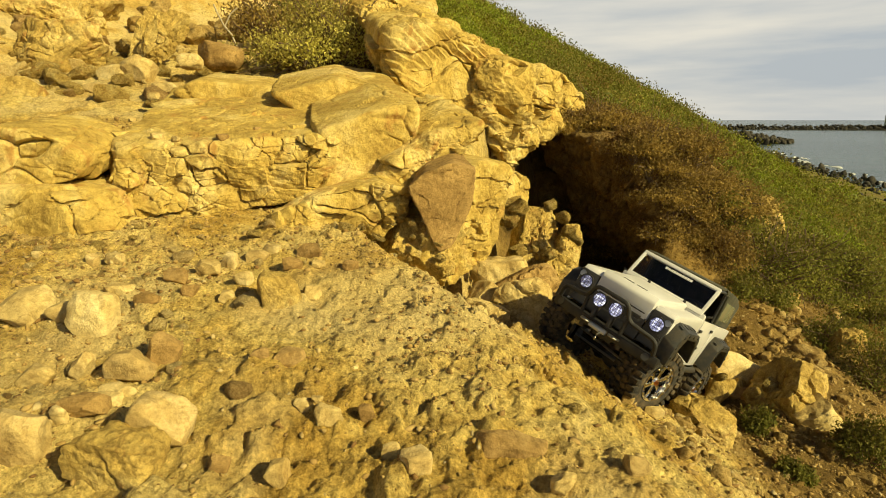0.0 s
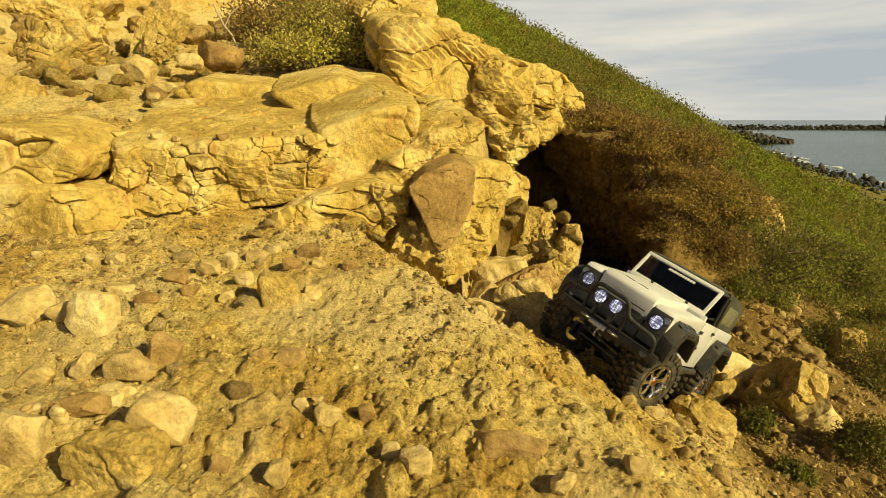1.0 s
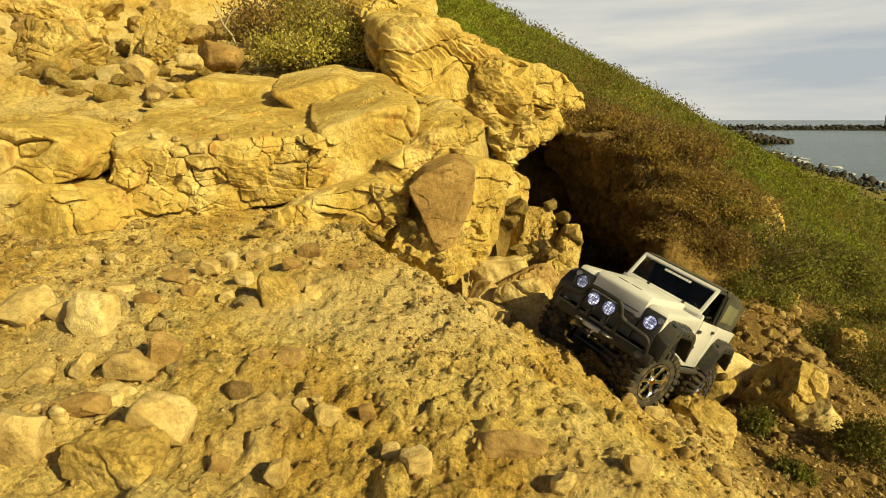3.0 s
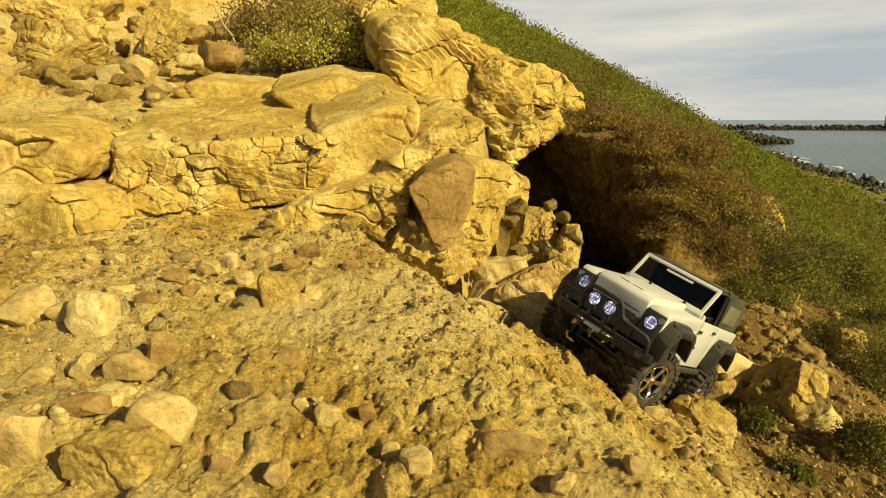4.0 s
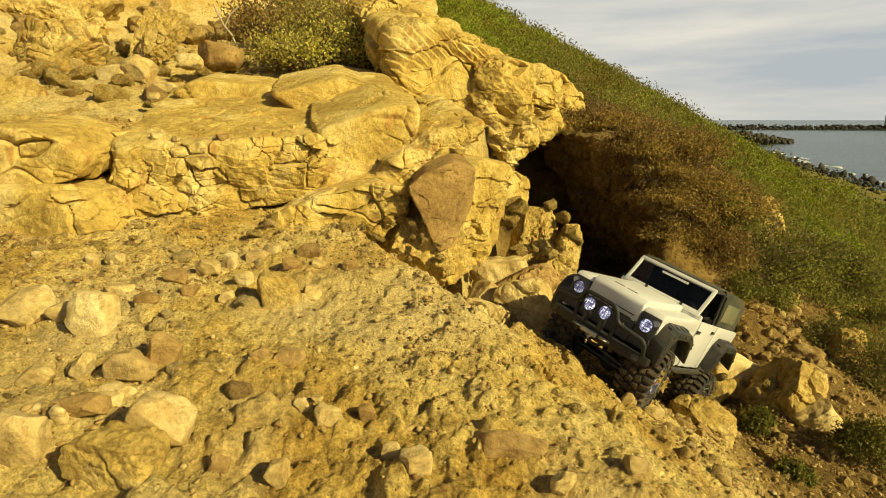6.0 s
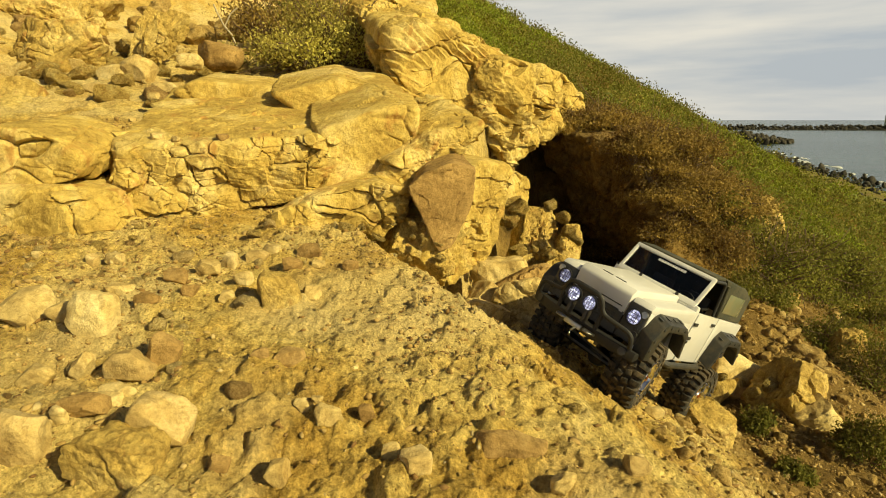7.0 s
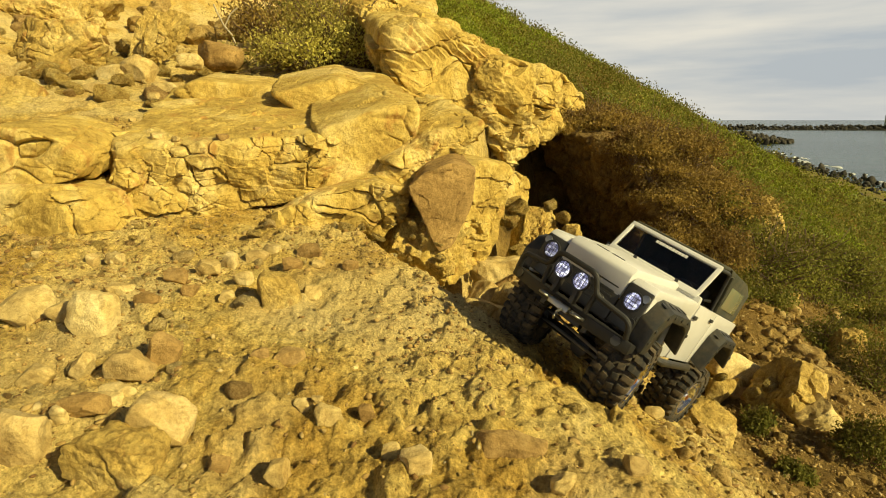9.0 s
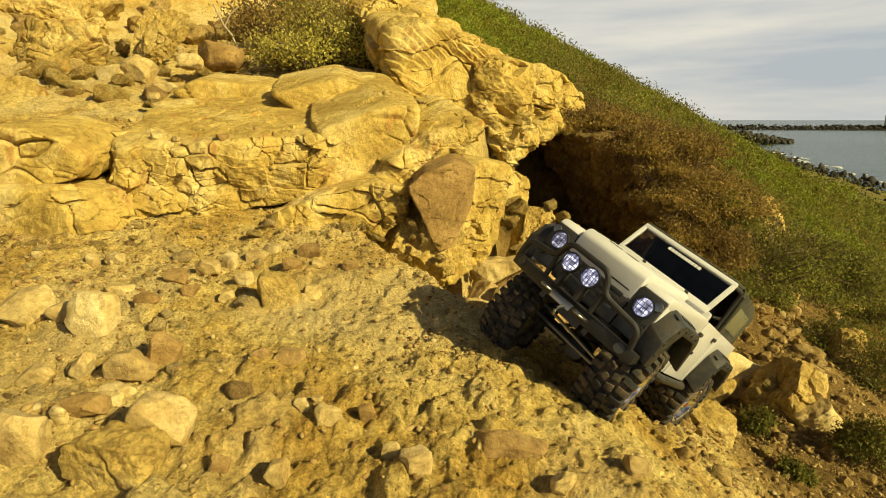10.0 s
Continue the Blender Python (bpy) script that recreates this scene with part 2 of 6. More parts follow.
def build_ground():
    ang = np.concatenate([np.linspace(-180, -56, 32)[:-1], np.linspace(-52, 52, 501), np.linspace(56, 180, 32)[1:]])
    rad = [0.0, 0.1]
    while rad[-1] < 4600:
        rad.append(rad[-1] * (1.008 if 0.25 < rad[-1] < 3.2 else 1.03 if rad[-1] < 200 else 1.12) if rad[-1] > 0.24 else rad[-1] + 0.05)
    rad = np.array(rad[1:])
    A, R = np.meshgrid(np.radians(ang[:-1]), rad)
    x, y = (R * np.sin(A)).ravel(), (R * np.cos(A)).ravel()
    z = ground_height(x, y)
    n = len(ang) - 1
    i = np.arange((len(rad) - 1) * n).reshape(len(rad) - 1, n)
    j = np.roll(i, -1, 1)
    faces = np.stack([i, i + n, j + n, j], -1).reshape(-1, 4)
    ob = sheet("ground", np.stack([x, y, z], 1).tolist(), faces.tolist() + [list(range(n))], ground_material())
    r = np.sqrt(x * x + y * y)
    p = np.stack([x, y, z], 1)
    grow = sstep(3.8, 5.4, r + 1.1 * x + 0.8 * fbm(p * 1.5, 3, 8)) * sstep(-0.2, 0.5, 0.30 + vnoise(p * 0.8, 6) + np.clip(r - 4, 0, 1))
    grow = grow * np.where(z < SEA + 0.35, 0.5, 1.0)
    # darker brown on the seaward slope, and across the gully and ground behind it
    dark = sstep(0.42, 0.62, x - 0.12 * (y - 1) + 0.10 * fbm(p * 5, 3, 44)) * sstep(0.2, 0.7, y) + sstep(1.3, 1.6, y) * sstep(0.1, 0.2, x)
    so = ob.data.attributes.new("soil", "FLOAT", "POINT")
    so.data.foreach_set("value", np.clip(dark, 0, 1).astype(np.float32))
    at = ob.data.attributes.new("growth", "FLOAT", "POINT")
    at.data.foreach_set("value", grow.astype(np.float32))
    tagged(ob, "ochre dirt ledge and green hillside falling to the sea", "ground", kind="structure")
    return ob


build_ground()


def build_sea():
    m, t, b = nodes_of("sea water")
    c = t.nodes.new("ShaderNodeTexCoord")
    mp = t.nodes.new("ShaderNodeMapping")
    mp.inputs["Scale"].default_value = (0.6, 1.0, 1.0)
    mp.inputs["Rotation"].default_value = (0, 0, 0.5)
    t.links.new(c.outputs["Object"], mp.inputs["Vector"])
    n1 = tex_noise(t, mp.outputs[0], 0.22, 8, 0.62, 0.3)
    n2 = tex_noise(t, mp.outputs[0], 0.02, 4, 0.6)
    t.links.new(ramp(t, n2, [(0.3, (0.055, 0.085, 0.10)), (0.7, (0.10, 0.14, 0.155))]), b.inputs["Base Color"])
    b.inputs["Roughness"].default_value = 0.22
    b.inputs["IOR"].default_value = 1.33
    bumped(t, b, n1, 0.8, 1.2)
    rings = [10, 30, 60, 120, 250, 500, 1000, 2000, 3500, 4800]
    verts, faces = [], []
    for r in rings:
        for k in range(96):
            a = 2 * math.pi * k / 96
            verts.append((r * math.sin(a), r * math.cos(a), SEA))
    for k in range(len(rings) - 1):
        for q in range(96):
            faces.append((k * 96 + q, k * 96 + (q + 1) % 96, (k + 1) * 96 + (q + 1) % 96, (k + 1) * 96 + q))
    ob = sheet("water", verts, faces, m)
    return tagged(ob, "grey-blue rippled sea reaching the horizon", "sea", kind="structure")


build_sea()


def mesh_of(name, pts, faces, material):
    me = bpy.data.meshes.new(name)
    me.vertices.add(len(pts))
    me.vertices.foreach_set("co", np.asarray(pts, np.float32).ravel())
    n = len(faces)
    me.loops.add(3 * n)
    me.loops.foreach_set("vertex_index", np.asarray(faces, np.int32).ravel())
    me.polygons.add(n)
    me.polygons.foreach_set("loop_start", np.arange(0, 3 * n, 3, dtype=np.int32))
    me.polygons.foreach_set("loop_total", np.full(n, 3, np.int32))
    me.materials.append(material)
    me.update(calc_edges=True)
    return me


# ---------- stone ----------
def rock_mesh(name, size, seed, material, div=24, power=4.0, cell=0.0, crack=0.012, rough=0.08, cuts=7, layers=0.0):
    """A broken stone: a squared block, chipped by random planes, split by cracks into cells, with rough skin. size in metres."""
    rng = np.random.RandomState(seed)
    verts, faces, index = [], [], {}
    for axis in range(3):
        for side in (-1, 1):
            ids = np.zeros((div + 1, div + 1), int)
            for i in range(div + 1):
                for j in range(div + 1):
                    g = [0, 0, 0]
                    g[axis] = side * div
                    g[(axis + 1) % 3] = 2 * i - div
                    g[(axis + 2) % 3] = 2 * j - div
                    key = tuple(g)
                    if key not in index:
                        index[key] = len(verts)
                        verts.append(key)
                    ids[i, j] = index[key]
            for i in range(div):
                for j in range(div):
                    q = [ids[i, j], ids[i + 1, j], ids[i + 1, j + 1], ids[i, j + 1]]
                    faces.append(q if side > 0 else q[::-1])
    v = np.array(verts, float) / div
    v = np.tan(v * 0.7) / math.tan(0.7)
    v /= ((np.abs(v) ** power).sum(1) ** (1 / power))[:, None]
    for k in range(cuts):
        nrm = rng.normal(size=3)
        nrm /= np.linalg.norm(nrm)
        off = rng.uniform(0.60, 0.90) * (v @ nrm).max()
        over = np.maximum(0, v @ nrm - off)
        v -= over[:, None] * nrm
    size = np.array(size, float)
    p = v * size / 2
    shift = rng.uniform(-50, 50, 3)
    nrm = v / np.linalg.norm(v, axis=1)[:, None]
    g = size.mean()
    d = fbm((p + shift) * (3.0 / g), 5, seed, 0.45) * rough * g * 0.5
    if cell:
        q = (p + shift) / cell
        q = q + 0.22 * np.stack([fbm(q * 1.3 + 9 * k, 3, seed + k) for k in range(3)], 1)
        edge, val = cells(q * np.array((0.75, 1, 1.35)), seed)
        edge2, val2 = cells(q * np.array((1.7, 2.3, 2.6)), seed + 5)
        crumble = sstep(0.45, 0.7, val) * sstep(-0.1, 0.3, vnoise(q * 0.6, seed + 31))
        open_crack = sstep(-0.35, 0.25, vnoise(q * 0.9, seed + 30))
        crease = (1 - np.abs(fbm(q * 0.8, 3, seed + 33))) ** 9
        crease2 = (1 - np.abs(fbm(q * 2.1, 3, seed + 34))) ** 8
        d = d + crack * open_crack * (sstep(0, 0.08, edge) - 1) + (val - 0.5) * crack * 0.7 * open_crack - crack * (0.7 * crease + 0.4 * crease2)
        d = d + crumble * (0.5 * crack * (sstep(0, 0.10, edge2) - 1) + (val2 - 0.5) * crack * 0.8)
        d = d + 0.2 * crack * fbm(q * 5, 4, seed + 8, 0.6)
    if layers:
        w = p @ np.array((0.2, 0.15, 1.0)) + 0.01 * fbm(p * 12, 2, seed + 3)
        d = d + layers * np.abs(((w / (layers * 4)) % 1) - 0.5)
    p = p + nrm * d[:, None]
    me = bpy.data.meshes.new(name)
    me.from_pydata(p.tolist(), [], faces)
    me.materials.append(material)
    me.polygons.foreach_set("use_smooth", [True] * len(me.polygons))
    me.set_sharp_from_angle(angle=radians(38))
    me.update()
    return me


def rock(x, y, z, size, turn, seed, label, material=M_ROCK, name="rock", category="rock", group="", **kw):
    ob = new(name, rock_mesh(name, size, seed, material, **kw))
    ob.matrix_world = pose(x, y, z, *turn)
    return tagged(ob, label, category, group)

def tilted_cells(p, seed=0):
    """Cell noise whose cells are flat, tilted facets: distance to the border, and the facet's height."""
    i = np.floor(p).astype(np.int64)
    n = len(p)
    d1, d2, height = np.full(n, 9.0), np.full(n, 9.0), np.zeros(n)
    for dx in (-1, 0, 1):
        for dy in (-1, 0, 1):
            for dz in (-1, 0, 1):
                c = i + np.array((dx, dy, dz))
                h = [hash3(c[:, 0], c[:, 1], c[:, 2], seed + 11 * k + 1) for k in range(6)]
                away = p - c - np.stack(h[:3], 1)
                d = np.sqrt((away ** 2).sum(1))
                near = d < d1
                d2 = np.where(near, d1, np.minimum(d2, d))
                tilt = sum(away[:, k] * (h[3 + k] - 0.5) for k in range(3)) * 1.6 + h[3] - 0.5
                height = np.where(near, tilt, height)
                d1 = np.where(near, d, d1)
    return d2 - d1, height


def crag(x, y, yaw, outline, depth, lean, seed, label, material=M_BED, div=80, cell=0.1, crack=0.012, sharp=18, beds=0.0):
    """Bedrock with a front outline of (along, up) corners, running back into the bank by depth. lean: how far it shifts along and up for each metre back."""
    g = np.arange(-div, div + 1, 2)
    keys, quads, base = [], [], 0
    for axis in range(3):
        for side in (-1, 1):
            a, b = [q.ravel() for q in np.meshgrid(g, g, indexing="ij")]
            k = np.zeros((len(a), 3), int)
            k[:, axis], k[:, (axis + 1) % 3], k[:, (axis + 2) % 3] = side * div, a, b
            n = len(g)
            i = (np.arange(n - 1)[:, None] * n + np.arange(n - 1)[None]).ravel() + base
            q = np.stack([i, i + n, i + n + 1, i + 1], 1)
            quads.append(q if side > 0 else q[:, ::-1])
            keys.append(k)
            base += len(a)
    keys, back = np.unique(np.concatenate(keys), axis=0, return_inverse=True)
    quads = back.ravel()[np.concatenate(quads)]
    u = np.tan(keys / div * 0.7) / math.tan(0.7)
    corner = np.array(outline)
    mid = (corner.min(0) + corner.max(0)) / 2
    half = np.array(((np.ptp(corner[:, 0])) / 2, depth / 2, (np.ptp(corner[:, 1])) / 2))
    u = u * half
    # planes of the block about its middle: one for each side of the outline, then front and back
    c = corner - mid
    e = np.roll(c, -1, 0) - c
    out = np.stack([e[:, 1], -e[:, 0]], 1) / np.linalg.norm(e, axis=1)[:, None]
    off = (out * c).sum(1)
    normals = np.concatenate([np.stack([out[:, 0], out[:, 0] * 0, out[:, 1]], 1), [(0, -1, 0), (0, 1, 0)]])
    off = np.concatenate([off, [depth / 2, depth / 2]])
    side = np.maximum(0, u @ normals.T / np.maximum(off, 0.004))
    gauge = (side ** sharp).sum(1) ** (1 / sharp)
    p = u / gauge[:, None]
    weight = (side / side.max(1)[:, None]) ** (sharp - 1)
    nrm = weight @ normals
    nrm /= np.linalg.norm(nrm, axis=1)[:, None]
    shift = np.array((seed * 7.31, seed * 3.7, seed * 5.13))
    q = (p + shift) / cell
    q = q + 0.13 * np.stack([fbm(q * 1.2 + 9 * k, 3, seed + k) for k in range(3)], 1)
    edge, tilt = tilted_cells(q * np.array((0.75, 1, 1.15)), seed)
    edge2, tilt2 = tilted_cells(q * np.array((1.9, 2.3, 2.5)), seed + 5)
    broken = sstep(-0.1, 0.4, vnoise(q * 1.1, seed + 30))
    fine = sstep(-0.1, 0.5, vnoise(q * 0.9, seed + 31))
    d = 1.5 * crack * fbm(q * 0.45, 3, seed + 3) + crack * ((0.6 + 0.4 * broken) * 1.5 * tilt - 1.0 * broken * sstep(0.06, 0.0, edge))
    d = d + crack * fine * (0.8 * tilt2 - 0.4 * sstep(0.08, 0.0, edge2)) + 0.15 * crack * fbm(q * 6, 4, seed + 8, 0.6)
    if beds:
        w = (p @ np.array((0.55, 0.2, 0.80)) + 0.020 * fbm(p * 6, 4, seed + 3)) / beds
        step = w - np.floor(w)
        d = d + 0.55 * beds * sstep(-0.3, 0.3, vnoise(p * 9, seed + 40)) * (step - sstep(0.80, 1.0, step)) * (0.5 + 0.7 * hash3(np.floor(w), np.floor(w) * 0, np.floor(w) * 0, seed))
    # the walked-on upper side is worn smoother than the broken faces
    d = d * (1 - 0.72 * sstep(0.5, 0.9, nrm[:, 2]) * (beds == 0))
    p = p + nrm * d[:, None]
    back_by = p[:, 1] + depth / 2
    p = p + np.array((mid[0], depth / 2, mid[1])) + np.stack([back_by * lean[0], back_by * 0, back_by * lean[1]], 1)
    me = bpy.data.meshes.new("bedrock")
    me.from_pydata(p.tolist(), [], quads.tolist())
    me.materials.append(material)
    me.polygons.foreach_set("use_smooth", [True] * len(me.polygons))
    me.set_sharp_from_angle(angle=radians(34))
    me.update()
    ob = new("bedrock", me)
    ob.matrix_world = pose(x, y, 0, 0, 0, yaw)
    return tagged(ob, label, "bedrock", "bedrock of the bank")


# ---------- toy truck ----------
def part(name, bm, material, parent, label=""):
    me = bpy.data.meshes.new(name)
    bm.to_mesh(me)
    bm.free()
    me.materials.append(material)
    me.polygons.foreach_set("use_smooth", [True] * len(me.polygons))
    me.set_sharp_from_angle(angle=radians(32))
    ob = new(name, me)
    ob.parent = parent
    return tagged(ob, label) if label else ob


def joined(*pieces):
    out = bmesh.new()
    me = bpy.data.meshes.new("piece")
    for b in pieces:
        b.to_mesh(me)
        out.from_mesh(me)
        b.free()
    bpy.data.meshes.remove(me)
    return out


def rounded(bm, r, seg=2):
    if r:
        bmesh.ops.remove_doubles(bm, verts=bm.verts, dist=1e-6)
        edges = [e for e in bm.edges if len(e.link_faces) == 2 and e.calc_face_angle(0) > 0.35]
        bmesh.ops.bevel(bm, geom=edges, offset=r, segments=seg, affect="EDGES", profile=0.6, clamp_overlap=True)
    return bm


def block(x0, x1, y0, y1, z0, z1, r=0.002, taper=None):
    """A box between two corners with rounded edges; taper moves the top in from the sides."""
    bm = bmesh.new()
    bmesh.ops.create_cube(bm, size=1, matrix=Matrix.Translation(((x0 + x1) / 2, (y0 + y1) / 2, (z0 + z1) / 2)) @ Matrix.Diagonal((x1 - x0, y1 - y0, z1 - z0, 1)))
    if taper:
        for v in bm.verts:
            if v.co.z > (z0 + z1) / 2:
                v.co.y = (y0 + y1) / 2 + (v.co.y - (y0 + y1) / 2) * taper
    return rounded(bm, r)


def prism(profile, y0, y1, r=0.0015):
    """A side outline of (x, z) points drawn out from y0 to y1."""
    bm = bmesh.new()
    a = [bm.verts.new((x, y0, z)) for x, z in profile]
    b = [bm.verts.new((x, y1, z)) for x, z in profile]
    bm.faces.new(a)
    bm.faces.new(b[::-1])
    n = len(profile)
    for k in range(n):
        bm.faces.new((a[k], b[k], b[(k + 1) % n], a[(k + 1) % n]))
    bmesh.ops.recalc_face_normals(bm, faces=bm.faces)
    return rounded(bm, r)


def rod(points, r, seg=10):
    """A round bar along points, bent at each."""
    bm = bmesh.new()
    pts = [Vector(p) for p in points]
    rings = []
    for k, p in enumerate(pts):
        way = (pts[min(k + 1, len(pts) - 1)] - pts[max(k - 1, 0)]).normalized()
        q = way.to_track_quat("Z", "Y")
        rings.append([bm.verts.new(p + q @ Vector((r * math.cos(2 * math.pi * i / seg), r * math.sin(2 * math.pi * i / seg), 0))) for i in range(seg)])
    for a, b in zip(rings, rings[1:]):
        for i in range(seg):
            bm.faces.new((a[i], a[(i + 1) % seg], b[(i + 1) % seg], b[i]))
    bm.faces.new(rings[0][::-1])
    bm.faces.new(rings[-1])
    return bm


def bent(points, r, seg=10, bend=0.012):
    """The same with rounded corners."""
    pts = [Vector(p) for p in points]
    out = [pts[0]]
    for a, b, c in zip(pts, pts[1:], pts[2:]):
        u, w = b + (a - b).normalized() * bend, b + (c - b).normalized() * bend
        for k in range(5):
            t = k / 4
            out.append((1 - t) ** 2 * u + 2 * t * (1 - t) * b + t * t * w)
    return rod(out + [pts[-1]], r, seg)


def lathe(profile, seg=40, axis="Y"):
    """A ring or disc turned about the y (or x) axis from (offset, radius) points."""
    bm = bmesh.new()
    rings = []
    for o, r in profile:
        ring = []
        for i in range(seg):
            c, s = math.cos(2 * math.pi * i / seg) * r, math.sin(2 * math.pi * i / seg) * r
            ring.append(bm.verts.new((c, o, s) if axis == "Y" else (o, c, s)))
        rings.append(ring)
    for a, b in zip(rings, rings[1:]):
        for i in range(seg):
            bm.faces.new((a[i], a[(i + 1) % seg], b[(i + 1) % seg], b[i]))
    for ring in (rings[0], rings[-1]):
        if profile[rings.index(ring)][1] > 1e-4:
            bm.faces.new(ring)
    bmesh.ops.remove_doubles(bm, verts=bm.verts, dist=1e-6)
    bmesh.ops.recalc_face_normals(bm, faces=bm.faces)
    return bm


def moved(bm, m):
    bmesh.ops.transform(bm, matrix=m, verts=bm.verts)
    return bm


def glass_material(name, tint, rough=0.03):
    m, t, b = nodes_of(name)
    b.inputs["Base Color"].default_value = (*tint, 1)
    b.inputs["Roughness"].default_value = rough
    b.inputs["Transmission Weight"].default_value = 1.0
    b.inputs["IOR"].default_value = 1.45
    return m


def glow_material(name, col, power):
    m, t, b = nodes_of(name)
    v = place_of(t)
    n = tex_noise(t, v, 190.0, 3, 0.6)
    t.links.new(ramp(t, n, [(0.42, (0.04, 0.04, 0.10)), (0.52, (0.30, 0.31, 0.50)), (0.62, (1, 1, 1))]), b.inputs["Emission Color"])
    b.inputs["Emission Strength"].default_value = power
    b.inputs["Base Color"].default_value = (*col, 1)
    b.inputs["Roughness"].default_value = 0.12
    return m


# charcoal paint, its colour lowered further for the shade on the truck's front
M_GREY = plain("shade-darkened charcoal panel paint", (0.036, 0.035, 0.033), 0.45, dust=0.08)
M_FLARE = plain("grey-black moulded plastic", (0.018, 0.019, 0.018), 0.5, relief=0.0004, scale=220, dust=0.14)
M_BAR = plain("black painted steel", (0.006, 0.006, 0.007), 0.6, spots=0.2, dust=0.03)
M_RUBBER = plain("dusty tyre rubber", (0.018, 0.017, 0.015), 0.9, relief=0.0006, scale=160, dust=0.45)
M_CHROME = plain("bright chrome", (0.75, 0.75, 0.74), 0.12, 1.0, dust=0.15)
M_STEEL = plain("dull steel", (0.35, 0.35, 0.34), 0.35, 1.0, dust=0.1)
M_COPPER = plain("brass hub", (0.55, 0.22, 0.08), 0.3, 1.0)
M_CANVAS = plain("dark olive canvas", (0.030, 0.034, 0.022), 0.85, relief=0.0012, scale=90, dust=0.22)
M_VINYL = plain("milky vinyl window", (0.16, 0.17, 0.11), 0.25, dust=0.3)
M_TINT = glass_material("smoked glass", (0.55, 0.55, 0.58))
M_LAMP = glow_material("lit lamp lens", (0.25, 0.25, 0.32), 0.95)
M_DIM = glow_material("dim lamp lens", (0.2, 0.2, 0.28), 0.5)
M_SEAT = plain("black seat vinyl", (0.02, 0.02, 0.02), 0.6)
M_GREEN = plain("dark green badge print", (0.02, 0.07, 0.03), 0.5)
M_INK = plain("black print", (0.03, 0.03, 0.03), 0.5)
M_PALE = plain("pale banner print", (0.55, 0.55, 0.55), 0.5)

HUB_Z, AXLE_X, TRACK, TYRE_R, TYRE_W = 0.065, 0.139, 0.078, 0.0605, 0.050

car = new("toy_truck")
tagged(car, "white remote-controlled off-road truck with lit headlights climbing a dirt ledge", "toy truck")


def build_tyre():
    w = TYRE_W / 2
    r = TYRE_R
    carcass = lathe([(-w * 0.72, 0.031), (-w, 0.036), (-w * 1.04, 0.043), (-w * 0.92, 0.050), (-w * 0.75, r - 0.0055), (0, r - 0.0045), (w * 0.75, r - 0.0055), (w * 0.92, 0.050), (w * 1.04, 0.043), (w, 0.036), (w * 0.72, 0.031), (0, 0.030), (-w * 0.72, 0.031)], 48)
    pieces = [carcass]
    n = 26
    for k in range(n):
        a = 360.0 * k / n
        for side in (-1, 1):
            off = a + (180.0 / n if side > 0 else 0)
            # middle block, slanted
            b = block(-0.0040, 0.0040, side * 0.0015, side * 0.0105, r - 0.0065, r, 0.0008) if side > 0 else block(-0.0040, 0.0040, -0.0105, -0.0015, r - 0.0065, r, 0.0008)
            moved(b, Matrix.Rotation(radians(14 * side), 4, "Z"))
            moved(b, Matrix.Rotation(radians(off), 4, "Y"))
            pieces.append(b)
            # shoulder lug that runs down the side wall
            lug = prism([(-0.0042, r - 0.009), (0.0042, r - 0.009), (0.0037, r - 0.0006), (-0.0037, r - 0.0006)], 0.0128, w * 1.06, 0.0008)
            for v in lug.verts:
                if v.co.y > w:
                    v.co.z -= 0.0028
            side_lug = block(-0.0035, 0.0035, w * 0.90, w * 1.09, 0.046, r - 0.006, 0.0008)
            for b in (lug, side_lug):
                if side < 0:
                    moved(b, Matrix.Diagonal((1, -1, 1, 1)))
                    bmesh.ops.reverse_faces(b, faces=b.faces)
                moved(b, Matrix.Rotation(radians(off + 8), 4, "Y"))
                pieces.append(b)
    return joined(*pieces)


def build_rim(side):
    """side 1: the outer face looks to +y."""
    w = TYRE_W / 2
    barrel = lathe([(-w * 0.7, 0.0305), (-w * 0.7, 0.027), (w * 0.55, 0.026), (w * 0.80, 0.0285), (w * 0.98, 0.0290), (w * 1.0, 0.0335), (w * 0.86, 0.0345), (w * 0.7, 0.0315), (-w * 0.7, 0.0305)], 40)
    hub = lathe([(w * 0.2, 0.0), (w * 0.2, 0.009), (w * 0.75, 0.009), (w * 0.88, 0.0065), (w * 0.88, 0.0)], 20)
    pieces = [barrel, hub]
    for k in range(6):
        s = prism([(-0.0030, 0.006), (0.0030, 0.006), (0.0042, 0.0285), (-0.0042, 0.0285)], w * 0.50, w * 0.80, 0.001)
        pieces.append(moved(s, Matrix.Rotation(radians(60 * k), 4, "Y")))
    for k in range(12):
        s = lathe([(w * 0.94, 0.0), (w * 0.94, 0.0014), (w * 1.06, 0.0014), (w * 1.08, 0.0)], 6)
        pieces.append(moved(s, Matrix.Rotation(radians(30 * k + 10), 4, "Y") @ Matrix.Translation((0, 0, 0.0312))))
    bm = joined(*pieces)
    if side < 0:
        moved(bm, Matrix.Diagonal((1, -1, 1, 1)))
        bmesh.ops.reverse_faces(bm, faces=bm.faces)
    return bm


